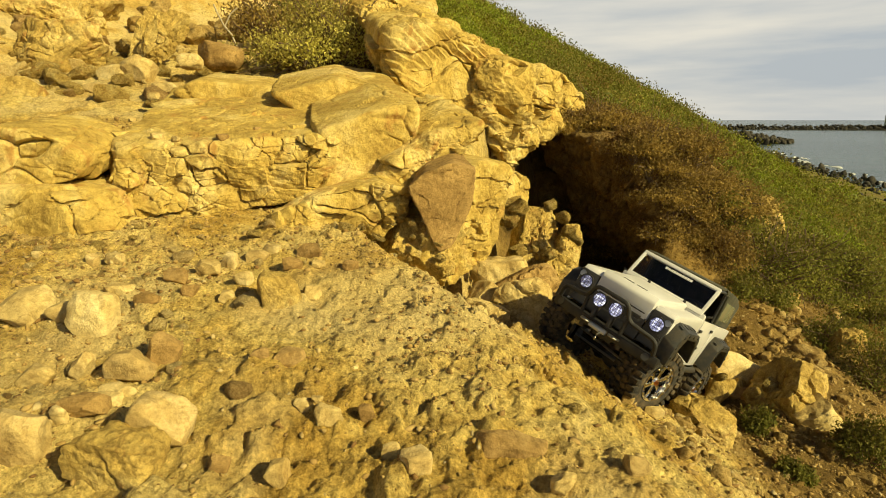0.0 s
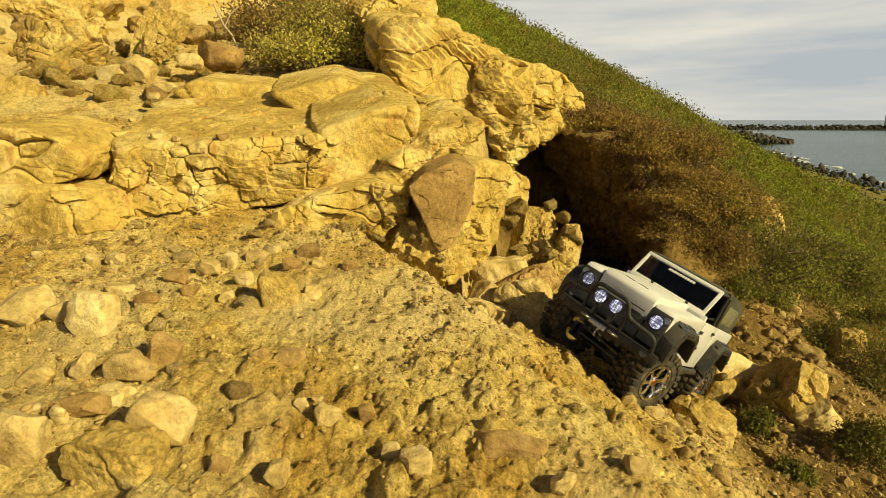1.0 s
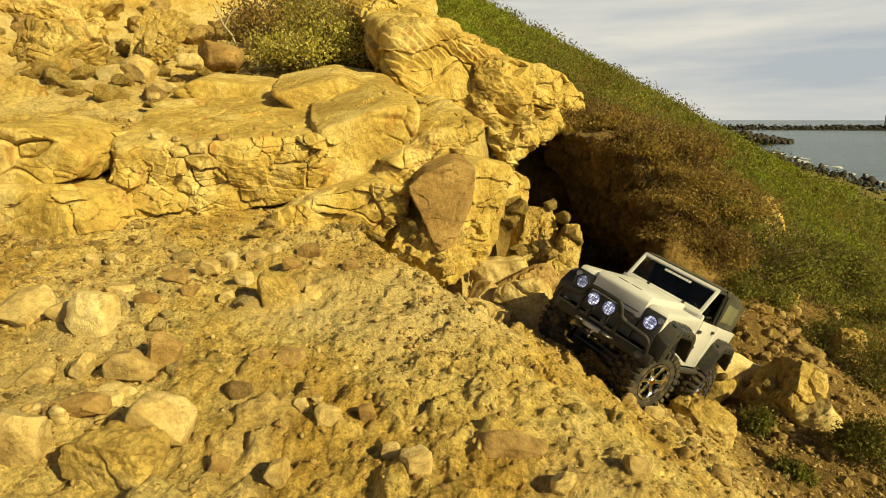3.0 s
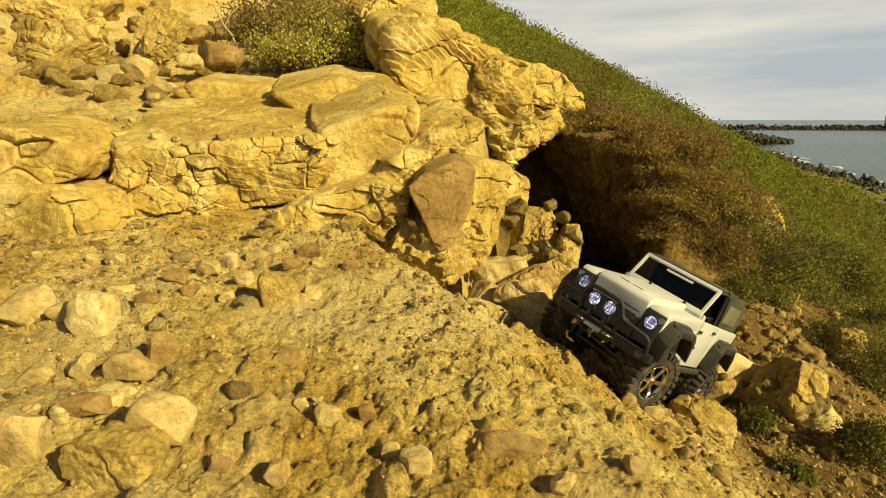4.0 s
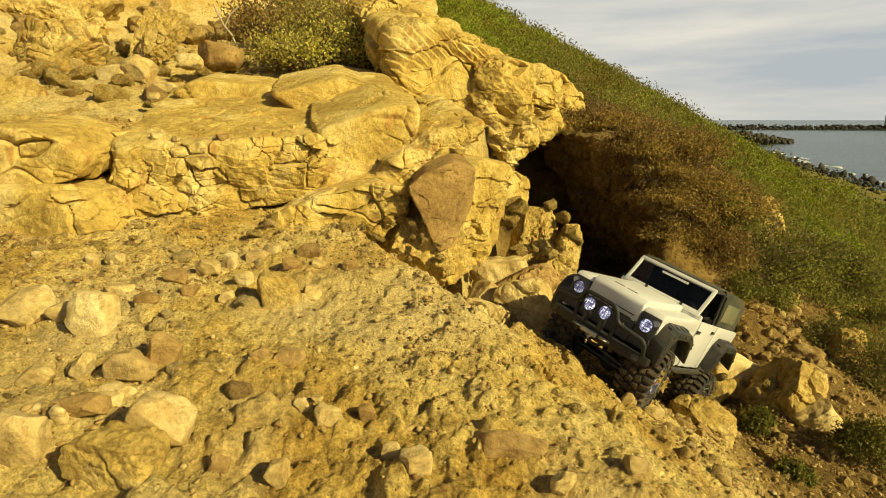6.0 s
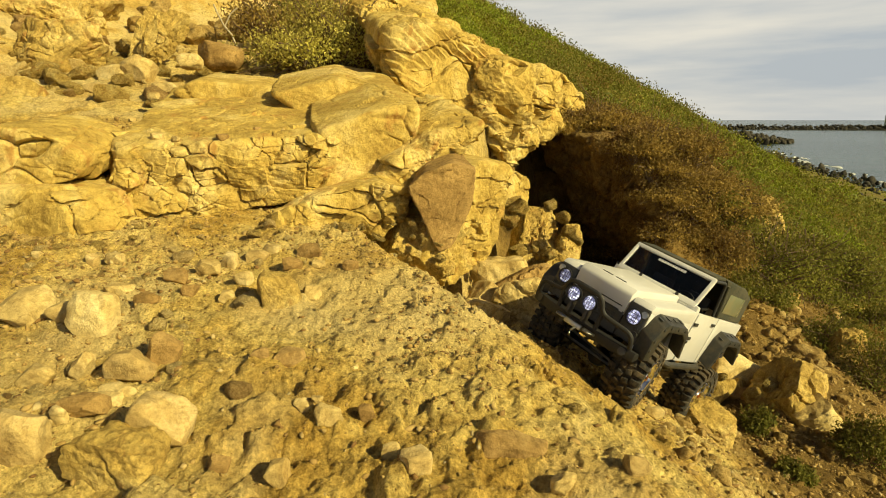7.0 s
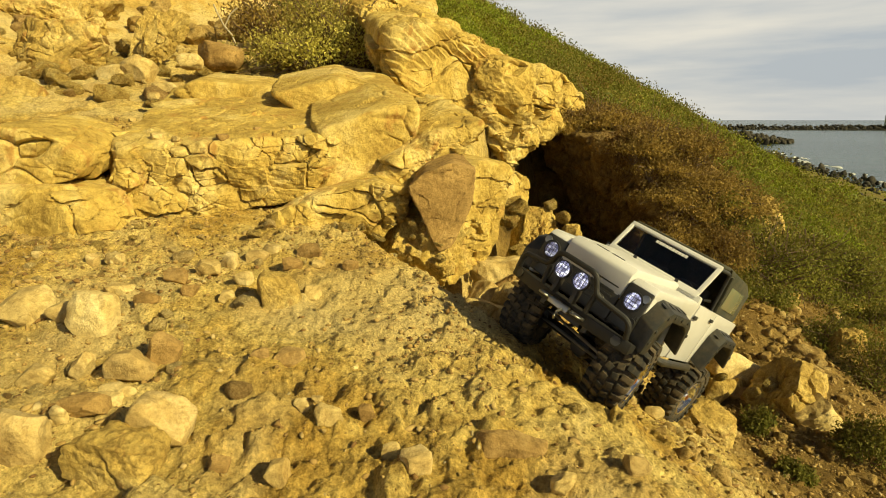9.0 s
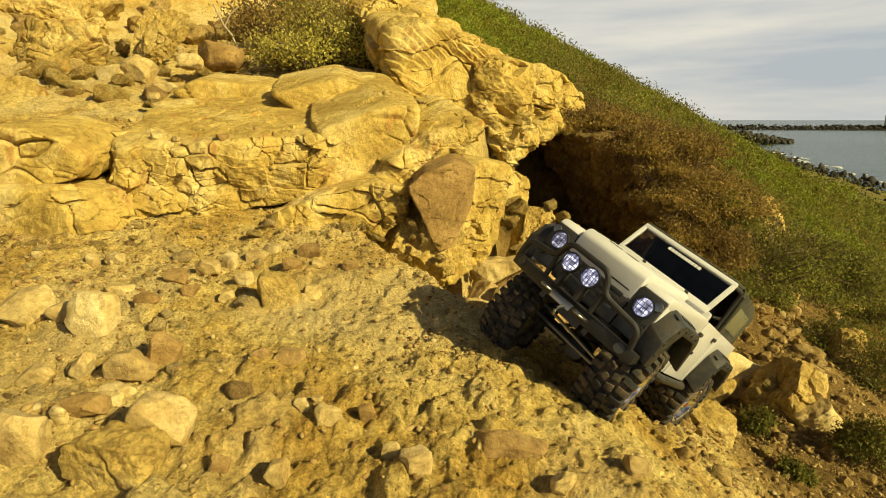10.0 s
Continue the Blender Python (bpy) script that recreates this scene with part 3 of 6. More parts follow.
def build_wheels():
    made = {}
    first = None
    for name, x, side in (("front_left", AXLE_X, 1), ("front_right", AXLE_X, -1), ("rear_left", -AXLE_X, 1), ("rear_right", -AXLE_X, -1)):
        rim = part("wheel", build_rim(side), M_CHROME, car, "chrome six-spoke wheel with a bolted ring")
        if first is None:
            tyre = part("tyre", build_tyre(), M_RUBBER, rim, "dusty black knobbly rubber tyre")
            first = tyre.data
        else:
            tyre = new("tyre", first)
            tyre.parent = rim
            tagged(tyre, "dusty black knobbly rubber tyre")
        cap = lathe([(0.020, 0.0), (0.020, 0.005), (0.024, 0.0045), (0.0245, 0.0)], 6)
        back = lathe([(-0.012, 0.0), (-0.012, 0.026), (-0.008, 0.026), (-0.008, 0.0)], 24)
        if side < 0:
            moved(cap, Matrix.Rotation(math.pi, 4, "Z"))
            moved(back, Matrix.Rotation(math.pi, 4, "Z"))
        part("hub_nut", cap, M_COPPER, rim, "copper-coloured wheel nut")
        part("wheel_backing", back, M_BLACK, rim)
        rim.matrix_basis = pose(x, side * TRACK, HUB_Z)
        made[name] = rim
    return made


WHEELS = build_wheels()


def build_body():
    # bonnet: raised middle between two lower wings
    hood = prism([(0.203, 0.150), (0.206, 0.186), (0.198, 0.196), (0.060, 0.207), (0.046, 0.206), (0.046, 0.150)], -0.050, 0.050, 0.004)
    part("bonnet", hood, M_CAR, car, "white raised bonnet panel")
    for s in (-1, 1):
        y0, y1 = sorted((s * 0.0515, s * 0.0865))
        wing = joined(prism([(0.200, 0.172), (0.203, 0.180), (0.196, 0.188), (0.060, 0.197), (0.046, 0.197), (0.046, 0.172)], y0, y1, 0.004),
                      prism([(0.201, 0.118), (0.202, 0.176), (0.190, 0.176), (0.176, 0.160), (0.176, 0.118)], *sorted((s * 0.080, s * 0.0868)), 0.002),
                      prism([(0.046, 0.105), (0.080, 0.105), (0.086, 0.150), (0.105, 0.174), (0.105, 0.182), (0.046, 0.182)], *sorted((s * 0.078, s * 0.0862)), 0.002))
        part("wing", wing, M_CAR, car)
        panel = block(0.1965, 0.2045, *sorted((s * 0.0505, s * 0.0855)), 0.122, 0.1795, 0.003)
        face = part("headlamp_panel", panel, M_GREY, car, "charcoal headlamp surround")
        lamp_pos = pose(0.2045, s * 0.0675, 0.160) @ Matrix.Diagonal((0.85, 0.85, 0.85, 1))
        bowl = part("headlamp", moved(lathe([(-0.006, 0.0), (-0.006, 0.0155), (0.004, 0.0155), (0.0045, 0.0130), (0.001, 0.0126), (0.001, 0.0)], 32, "X"), lamp_pos), M_BLACK, face, "black-rimmed round headlamp")
        part_lens(lamp_pos, face, s)
        for k, (dy, dz, mat) in enumerate(((0.0125, 0.012, M_STEEL), (0.012, -0.021, M_BLACK))):
            ind = lathe([(-0.002, 0.0), (-0.002, 0.0055), (0.002, 0.005), (0.0025, 0.0)], 20, "X")
            part("indicator_lamp", moved(ind, pose(0.2055, s * (0.0675 + dy), 0.158 + dz)), mat, face, "small round indicator lamp")
        for k in range(3):
            part("vent_slot", block(0.2035, 0.2052, *sorted((s * (0.0765 + 0.003 * k), s * (0.0778 + 0.003 * k))), 0.138, 0.147, 0.0003), M_INK, face)
    # grille
    grille = part("grille", block(0.192, 0.2035, -0.0495, 0.0495, 0.120, 0.1785, 0.003), M_GREY, car, "charcoal front grille with dark slots")
    for z, half in ((0.1725, 0.043), (0.1655, 0.043), (0.156, 0.040), (0.149, 0.040), (0.142, 0.040), (0.135, 0.040)):
        for s in (-1, 1):
            part("slot", block(0.2025, 0.2043, *sorted((s * 0.003, s * half)), z - 0.0020, z + 0.0020, 0.0006), M_INK, grille)
    part("badge", moved(lathe([(0, 0.0), (0, 0.007), (0.0015, 0.006), (0.0016, 0.0)], 24, "X"), pose(0.2035, 0.026, 0.142) @ Matrix.Diagonal((1, 1.3, 0.7, 1))), M_GREY, grille)
    # lettering on the bonnet edge, as plain bars
    for k in range(9):
        if k != 4:
            y = -0.020 + 0.005 * k
            part("lettering_bar", moved(block(-0.0022, 0.0022, -0.0018, 0.0018, -0.0004, 0.0004, 0), pose(0.1875, y, 0.1974, 0, 4.5, 0)), M_INK, car, "dark print bar on the bonnet")
    # cowl and screen
    cowl = prism([(0.046, 0.105), (0.046, 0.206), (0.036, 0.206), (0.030, 0.195), (0.030, 0.105)], -0.084, 0.084, 0.003)
    part("cowl", cowl, M_CAR, car)
    lean = Matrix.Translation((0.044, 0, 0.203)) @ Matrix.Rotation(radians(-27), 4, "Y")
    h, half = 0.062, 0.0775
    frame_bars = [block(-0.004, 0.004, -half, half, h - 0.007, h, 0.002), block(-0.004, 0.004, -half, half, -0.003, 0.008, 0.002),
                  block(-0.004, 0.004, -half, -half + 0.006, 0.006, h - 0.006, 0.0015), block(-0.004, 0.004, half - 0.006, half, 0.006, h - 0.006, 0.0015)]
    screen = part("windscreen_frame", moved(joined(*frame_bars), lean), M_CAR, car, "white windscreen frame")
    part("windscreen", moved(block(-0.0006, 0.0006, -half + 0.006, half - 0.006, 0.008, h - 0.007, 0), lean), M_TINT, screen, "smoked windscreen glass")
    for k in range(10):
        y = -0.026 + 0.0055 * k
        part("banner_bar", moved(block(0.0007, 0.0010, y, y + 0.0046, h - 0.0155, h - 0.0105, 0), lean), M_PALE, screen, "pale print bar on the windscreen")
    part("wiper_pivot", moved(lathe([(0, 0), (0, 0.003), (0.003, 0.0025), (0.003, 0)], 12, "X"), pose(0.047, 0.042, 0.2085, 0, -40, 0)), M_BLACK, screen)
    part("wiper_pivot", moved(lathe([(0, 0), (0, 0.003), (0.003, 0.0025), (0.003, 0)], 12, "X"), pose(0.047, -0.030, 0.2085, 0, -40, 0)), M_BLACK, screen)
    # doors and rear tub
    for s in (-1, 1):
        y0, y1 = sorted((s * 0.0785, s * 0.0850))
        door = part("door", prism([(0.029, 0.105), (0.029, 0.194), (0.020, 0.196), (-0.066, 0.196), (-0.066, 0.105)], y0, y1, 0.0018), M_CAR, car, "white half-height door")
        part("door_handle", block(-0.058, -0.044, *sorted((s * 0.0845, s * 0.0880)), 0.180, 0.185, 0.001), M_INK, door, "small black door handle")
        for z in (0.150, 0.176):
            part("hinge", block(0.016, 0.030, *sorted((s * 0.0845, s * 0.0875)), z - 0.003, z + 0.003, 0.001), M_INK, door)
        part("side_badge", moved(lathe([(0, 0.0), (0, 0.012), (0.0008, 0.0115), (0.0009, 0.0)], 24), pose(0.054, s * 0.0860, 0.150, 0, 0, 0 if s > 0 else 180) @ Matrix.Diagonal((1, 1, 0.75, 1))), M_GREEN, door, "dark green printed badge")
        tub = joined(prism([(-0.068, 0.105), (-0.068, 0.196), (-0.200, 0.196), (-0.200, 0.150), (-0.186, 0.150), (-0.176, 0.166), (-0.106, 0.166), (-0.092, 0.150), (-0.084, 0.105)], y0, y1, 0.0018))
        part("rear_side", tub, M_CAR, car)
        part("mirror_stub", rod([(0.030, s * 0.084, 0.204), (0.028, s * 0.0915, 0.208)], 0.0022), M_INK, car)
    part("tail_panel", block(-0.204, -0.198, -0.084, 0.084, 0.120, 0.196, 0.002), M_CAR, car)
    part("floor_pan", block(-0.198, 0.150, -0.062, 0.062, 0.112, 0.120, 0.002), M_BLACK, car)
    # cab inside
    part("dashboard", block(0.012, 0.034, -0.074, 0.074, 0.172, 0.196, 0.004), M_SEAT, car)
    for s in (-1, 1):
        seat = joined(block(-0.055, -0.015, s * 0.038 - 0.022, s * 0.038 + 0.022, 0.120, 0.152, 0.005), moved(block(-0.006, 0.006, -0.021, 0.021, 0.0, 0.075, 0.004), pose(-0.054, s * 0.038, 0.146, 0, -10, 0)))
        part("seat", seat, M_SEAT, car)
    ring = rod([(0.0, 0.019 * math.cos(2 * math.pi * k / 24), 0.019 * math.sin(2 * math.pi * k / 24)) for k in range(25)], 0.0018, 6)
    part("steering_wheel", moved(ring, pose(0.004, 0.038, 0.199, 0, -25, 0)), M_SEAT, car)
    # canvas top
    roof = prism([(0.020, 0.2560), (0.018, 0.2625), (-0.030, 0.2665), (-0.150, 0.2640), (-0.196, 0.2520), (-0.210, 0.196), (-0.204, 0.196), (-0.190, 0.2470), (-0.148, 0.2590), (-0.030, 0.2610)], -0.0735, 0.0735, 0.002)
    top = part("canvas_top", roof, M_CANVAS, car, "dark olive canvas soft top")
    for s in (-1, 1):
        y0, y1 = sorted((s * 0.0715, s * 0.0765))
        curtain = prism([(-0.060, 0.196), (-0.042, 0.258), (-0.030, 0.2645), (-0.150, 0.2620), (-0.194, 0.2500), (-0.207, 0.196)], y0, y1, 0.002)
        side = part("side_curtain", curtain, M_CANVAS, top, "olive canvas side curtain")
        part("vinyl_window", prism([(-0.085, 0.207), (-0.079, 0.244), (-0.165, 0.244), (-0.176, 0.207)], *sorted((s * 0.0760, s * 0.0775)), 0.0006), M_VINYL, top, "milky vinyl side window")
        part("roll_bar", bent([(0.018, s * 0.0735, 0.254), (-0.040, s * 0.074, 0.2585), (-0.058, s * 0.0755, 0.196)], 0.0028, 8, 0.01), M_INK, car)
        part("hem_roll", rod([(-0.045, s * 0.0775, 0.256), (-0.064, s * 0.080, 0.198)], 0.0036, 8), M_CANVAS, top)


def part_lens(lamp_pos, face, s):
    lens = part("lens", moved(lathe([(0.0012, 0.0124), (0.0035, 0.0105), (0.0048, 0.006), (0.0052, 0.0)], 28, "X"), lamp_pos), M_LAMP if s > 0 else M_DIM, face, "lit blue-white headlamp lens")
    bars = []
    for k in (-1, 0, 1):
        w = math.sqrt(0.0124 ** 2 - (0.006 * k) ** 2)
        bars.append(rod([(0.0055, 0.006 * k, -w), (0.0065, 0.006 * k, 0), (0.0055, 0.006 * k, w)], 0.0005, 5))
        bars.append(rod([(0.0055, -w, 0.006 * k), (0.0065, 0, 0.006 * k), (0.0055, w, 0.006 * k)], 0.0005, 5))
    for b in bars:
        part("guard_wire", moved(b, lamp_pos), M_INK, lens)
    return lens


def build_front():
    # bumper: a folded steel box with angled ends
    bm = bmesh.new()
    plan = [(0.204, -0.101), (0.214, -0.099), (0.229, -0.058), (0.232, 0.0), (0.229, 0.058), (0.214, 0.099), (0.204, 0.101)]
    for z0, z1 in ((0.101, 0.117),):
        lo = [bm.verts.new((x - 0.003, y, z0 + (0.006 if abs(y) > 0.1 else 0))) for x, y in plan]
        hi = [bm.verts.new((x, y, z1)) for x, y in plan]
        bm.faces.new(lo[::-1])
        bm.faces.new(hi)
        n = len(plan)
        for k in range(n):
            bm.faces.new((lo[k], lo[(k + 1) % n], hi[(k + 1) % n], hi[k]))
    bmesh.ops.recalc_face_normals(bm, faces=bm.faces)
    bumper = part("bumper", rounded(bm, 0.002), M_BAR, car, "black steel front bumper")
    for y in (-0.082, 0.082):
        part("bumper_hole", moved(lathe([(0, 0), (0, 0.006), (0.001, 0.006), (0.001, 0)], 16, "X"), pose(0.2205, y, 0.110, 0, 0, 17 if y > 0 else -17)), M_INK, bumper)
    # bull bar: low wings and a raised middle hoop
    pts = [(0.218, -0.090, 0.118), (0.226, -0.087, 0.139), (0.238, -0.038, 0.144), (0.246, -0.030, 0.167), (0.246, 0.030, 0.167), (0.238, 0.038, 0.144), (0.226, 0.087, 0.139), (0.218, 0.090, 0.118)]
    part("bull_bar", bent(pts, 0.0036, 10, 0.010), M_BAR, car, "black tubular bull bar")
    for s in (-1, 1):
        part("bull_bar_upright", rod([(0.233, s * 0.036, 0.118), (0.2375, s * 0.0375, 0.145)], 0.0034), M_BAR, car)
    for s in (-1, 1):
        at = pose(0.2440, s * 0.0150, 0.1490) @ Matrix.Diagonal((0.8, 0.8, 0.8, 1))
        can = part("spot_lamp", moved(lathe([(-0.016, 0.0), (-0.014, 0.010), (-0.003, 0.0150), (0.004, 0.0150), (0.004, 0.0135), (0.001, 0.0130), (0.001, 0.0)], 32, "X"), at), M_BLACK, car, "round black spot lamp with a wire guard")
        part("lens", moved(lathe([(0.001, 0.0129), (0.0030, 0.010), (0.0042, 0.0)], 28, "X"), at), M_LAMP, can, "lit blue-white spot lamp lens")
        bars = []
        for k in (-1.5, -0.5, 0.5, 1.5):
            w = math.sqrt(0.0136 ** 2 - (0.0055 * k) ** 2)
            bars.append(rod([(0.0045, 0.0055 * k, -w), (0.006, 0.0055 * k, 0), (0.0045, 0.0055 * k, w)], 0.0005, 5))
            bars.append(rod([(0.0045, -w, 0.0055 * k), (0.006, 0, 0.0055 * k), (0.0045, w, 0.0055 * k)], 0.0005, 5))
        for b in bars:
            part("guard_wire", moved(b, at), M_INK, can, "thin black guard wire")
        part("lamp_bracket", block(0.230, 0.242, s * 0.0150 - 0.003, s * 0.0150 + 0.003, 0.118, 0.138, 0.001), M_BLACK, can)
        # shackles
        ring = [(0.0075 * math.cos(math.pi * k / 8 - math.pi / 2), 0, -0.0075 * math.sin(math.pi * k / 8 - math.pi / 2)) for k in range(9)]
        sh = joined(rod([(-0.005, 0, 0.0075)] + [(p[0], p[1], -p[2]) for p in ring][::-1] + [(-0.005, 0, -0.0075)], 0.0017, 8), rod([(-0.004, 0, -0.010), (-0.004, 0, 0.010)], 0.002, 8))
        part("shackle", moved(sh, pose(0.241, s * 0.026 + 0.006, 0.110, 90, 0, 0)), M_STEEL, bumper, "bright steel shackle")
    part("fairlead", block(0.236, 0.243, -0.012, 0.020, 0.104, 0.113, 0.002), M_STEEL, bumper)
    part("winch_hook", rod([(0.243, 0.012, 0.106), (0.250, 0.012, 0.102), (0.252, 0.012, 0.096), (0.248, 0.012, 0.092)], 0.0018, 8), M_STEEL, bumper, "steel winch hook")
    # flares, each a slanted box arch with bolts
    for x, front in ((AXLE_X, True), (-AXLE_X, False)):
        for s in (-1, 1):
            if front:
                arch = [(0.201, 0.118), (0.204, 0.150), (0.190, 0.173), (0.176, 0.180), (0.108, 0.180), (0.092, 0.170), (0.076, 0.128), (0.083, 0.128), (0.098, 0.160), (0.112, 0.168), (0.166, 0.168), (0.178, 0.150), (0.183, 0.118)]
            else:
                arch = [(-0.078, 0.112), (-0.090, 0.160), (-0.106, 0.176), (-0.172, 0.176), (-0.190, 0.160), (-0.203, 0.126), (-0.196, 0.126), (-0.182, 0.152), (-0.168, 0.163), (-0.112, 0.163), (-0.100, 0.150), (-0.088, 0.112)]
            bm = prism(arch, *sorted((s * 0.085, s * 0.108)), 0.002)
            for v in bm.verts:
                if abs(v.co.y) > 0.095:
                    v.co.z -= 0.007
            flare = part("fender_flare", bm, M_FLARE, car, "grey-black bolted fender flare")
            bolts = ((0.198, 0.134), (0.198, 0.150), (0.186, 0.170), (0.166, 0.1745), (0.140, 0.1745), (0.114, 0.1745), (0.090, 0.158)) if front else ((-0.088, 0.130), (-0.094, 0.150), (-0.112, 0.170), (-0.140, 0.170), (-0.166, 0.170), (-0.190, 0.148))
            for bx, bz in bolts:
                b = lathe([(0, 0.0), (0, 0.0026), (0.0016, 0.0024), (0.0022, 0.0)], 6)
                part("bolt", moved(b, pose(bx, s * 0.1078, bz - 0.0065, 0, 0, 0 if s > 0 else 180)), M_INK, flare)
            top_bolts = ((0.198, 0.140), (0.182, 0.1775), (0.160, 0.1805), (0.135, 0.1805), (0.112, 0.1805)) if front else ((-0.098, 0.168), (-0.120, 0.1765), (-0.145, 0.1765), (-0.168, 0.1765))
            for bx, bz in top_bolts:
                part("recess", moved(block(-0.004, 0.004, -0.004, 0.004, -0.0006, 0.0006, 0), pose(bx, s * 0.095, bz - 0.003, -17 * s, 0, 0)), M_INK, flare)
    for s in (-1, 1):
        part("rock_slider", bent([(0.078, s * 0.070, 0.104), (0.070, s * 0.093, 0.100), (-0.070, s * 0.093, 0.100), (-0.078, s * 0.070, 0.104)], 0.0055, 10, 0.012), M_FLARE, car, "dusty tubular rock slider")


def build_chassis():
    for s in (-1, 1):
        part("chassis_rail", block(-0.205, 0.208, s * 0.036 - 0.004, s * 0.036 + 0.004, 0.092, 0.112, 0.001), M_BLACK, car)
    for x in (AXLE_X, -AXLE_X):
        axle = part("axle", joined(rod([(x, -0.058, HUB_Z), (x, 0.058, HUB_Z)], 0.0075, 12), moved(lathe([(-0.016, 0.004), (-0.012, 0.014), (0.0, 0.017), (0.012, 0.014), (0.016, 0.004)], 20, "X"), pose(x, 0.018, HUB_Z))), M_BLACK, car, "black axle with a differential")
        for s in (-1, 1):
            shock = part("shock_absorber", joined(rod([(x - 0.012, s * 0.052, HUB_Z + 0.008), (x - 0.020, s * 0.046, 0.118)], 0.0042, 10), rod([(x - 0.020, s * 0.046, 0.118), (x - 0.026, s * 0.042, 0.160)], 0.0062, 12)), M_STEEL, car, "shock absorber with a coil spring")
            coil = [(0.0078 * math.cos(k * 0.7), 0.0078 * math.sin(k * 0.7), 0.0012 * k) for k in range(54)]
            tilt = (Vector((x - 0.026, s * 0.042, 0.160)) - Vector((x - 0.012, s * 0.052, HUB_Z + 0.014))).to_track_quat("Z", "Y").to_matrix().to_4x4()
            part("spring", moved(rod(coil, 0.0011, 5), Matrix.Translation((x - 0.012, s * 0.052, HUB_Z + 0.014)) @ tilt), M_BLACK, shock)
            part("knuckle", block(x - 0.010, x + 0.010, *sorted((s * 0.048, s * 0.060)), HUB_Z - 0.014, HUB_Z + 0.014, 0.002), M_BLACK, axle)
            part("link", rod([(x - math.copysign(0.004, x), s * 0.034, HUB_Z - 0.004), (x * 0.18, s * 0.028, 0.098)], 0.0034, 8), M_STEEL, car)
    part("tie_rod", rod([(AXLE_X + 0.020, -0.054, HUB_Z + 0.002), (AXLE_X + 0.020, 0.054, HUB_Z + 0.002)], 0.0022, 8), M_STEEL, car, "thin steel steering rod")
    part("drag_link", rod([(AXLE_X + 0.026, -0.050, HUB_Z + 0.018), (AXLE_X + 0.026, 0.058, HUB_Z + 0.010)], 0.0022, 8), M_STEEL, car, "thin steel steering rod")
    part("servo", block(AXLE_X + 0.004, AXLE_X + 0.030, -0.028, 0.010, 0.086, 0.110, 0.002), M_BLACK, car)
    part("gearbox", block(-0.040, 0.050, -0.028, 0.028, 0.080, 0.118, 0.005), M_BLACK, car)
    part("skid_plate", block(-0.030, 0.040, -0.036, 0.036, 0.076, 0.081, 0.002), M_FLARE, car)


build_body()
build_front()
build_chassis()


# ---------- rock bank, boulders and stones ----------
BLOCKS = [rock_mesh("rock", (1.0, 0.85, 0.7), 500 + k, (M_ROCK_S, M_ROCK_S, M_STONE, M_ROCK_S, M_ROCK_S, M_BROWN)[k % 6], div=7, rough=0.12, cuts=12, power=5, cell=0.45, crack=0.03) for k in range(18)]


def jumble(x, y, z, dx, dy, dz, count, low, high, seed, label, group, on_ground=False, together=False):
    """Broken blocks of many sizes, heaped within a stretch of the bank or strewn over the ground."""
    rng = np.random.RandomState(seed)
    pts, faces, base = [], [], 0
    for _ in range(count):
        size = low + (high - low) * rng.uniform() ** 2.2
        px, py = x + rng.uniform(-dx, dx), y + rng.uniform(-dy, dy)
        if on_ground:
            pz = float(ground_height(px, py)[0]) + 0.12 * size
        else:
            pz = z + rng.uniform(-dz, dz)
        pick = rng.randint(18)
        if not on_ground and pick % 6 in (2, 5):
            pick -= 1
        m = pose(px, py, pz, rng.uniform(-30, 30), rng.uniform(-40, 40), rng.uniform(0, 360)) @ Matrix.Diagonal((size * rng.uniform(0.8, 1.4), size, size * rng.uniform(0.7, 1.1), 1))
        if together:
            me = BLOCKS[pick]
            a = np.array(m)
            co = np.empty(len(me.vertices) * 3)
            me.vertices.foreach_get("co", co)
            quad = np.array([p.vertices[:] for p in me.polygons])
            pts.append(co.reshape(-1, 3) @ a[:3, :3].T + a[:3, 3])
            faces.append(np.concatenate([quad[:, [0, 1, 2]], quad[:, [0, 2, 3]]]) + base)
            base += len(me.vertices)
        else:
            ob = new("rock", BLOCKS[pick])
            ob.matrix_world = m
            tagged(ob, label, "rock", group)
    if together:
        ob = new("strewn_rock", mesh_of("strewn_rock", np.concatenate(pts), np.concatenate(faces), M_STREWN))
        tagged(ob, label, "rocks", kind="stuff")


crag(-0.487, 1.150, 15, [(-0.220, -0.056), (-0.232, -0.220), (-0.110, -0.236), (0.268, -0.170), (0.293, -0.033)], 0.75, (0, 0.22), 1, "broad ochre sandstone slab with a cracked front face", div=180, cell=0.060, crack=0.012)
crag(-0.487, 1.150, 15, [(0.212, -0.025), (0.242, -0.176), (0.321, -0.152), (0.454, -0.032), (0.460, 0.027), (0.378, 0.034)], 0.55, (0, 0.22), 2, "smooth rounded end of the sandstone slab", div=80, cell=0.17, crack=0.008)
crag(-0.308, 1.520, 12, [(-0.160, 0.069), (-0.046, -0.021), (0.176, -0.021), (0.245, 0.034), (0.178, 0.080), (0.022, 0.111)], 0.40, (0, 0.2), 3, "thick upper bed of smooth sandstone", div=80, cell=0.16, crack=0.012)
crag(-0.686, 1.620, 10, [(-0.112, 0.074), (-0.069, 0.043), (0.266, -0.023), (0.303, 0.036), (0.158, 0.098), (-0.046, 0.111)], 0.30, (0, 0.15), 9, "thin slab of sandstone lying on the ledge", div=60, cell=0.2, crack=0.006)
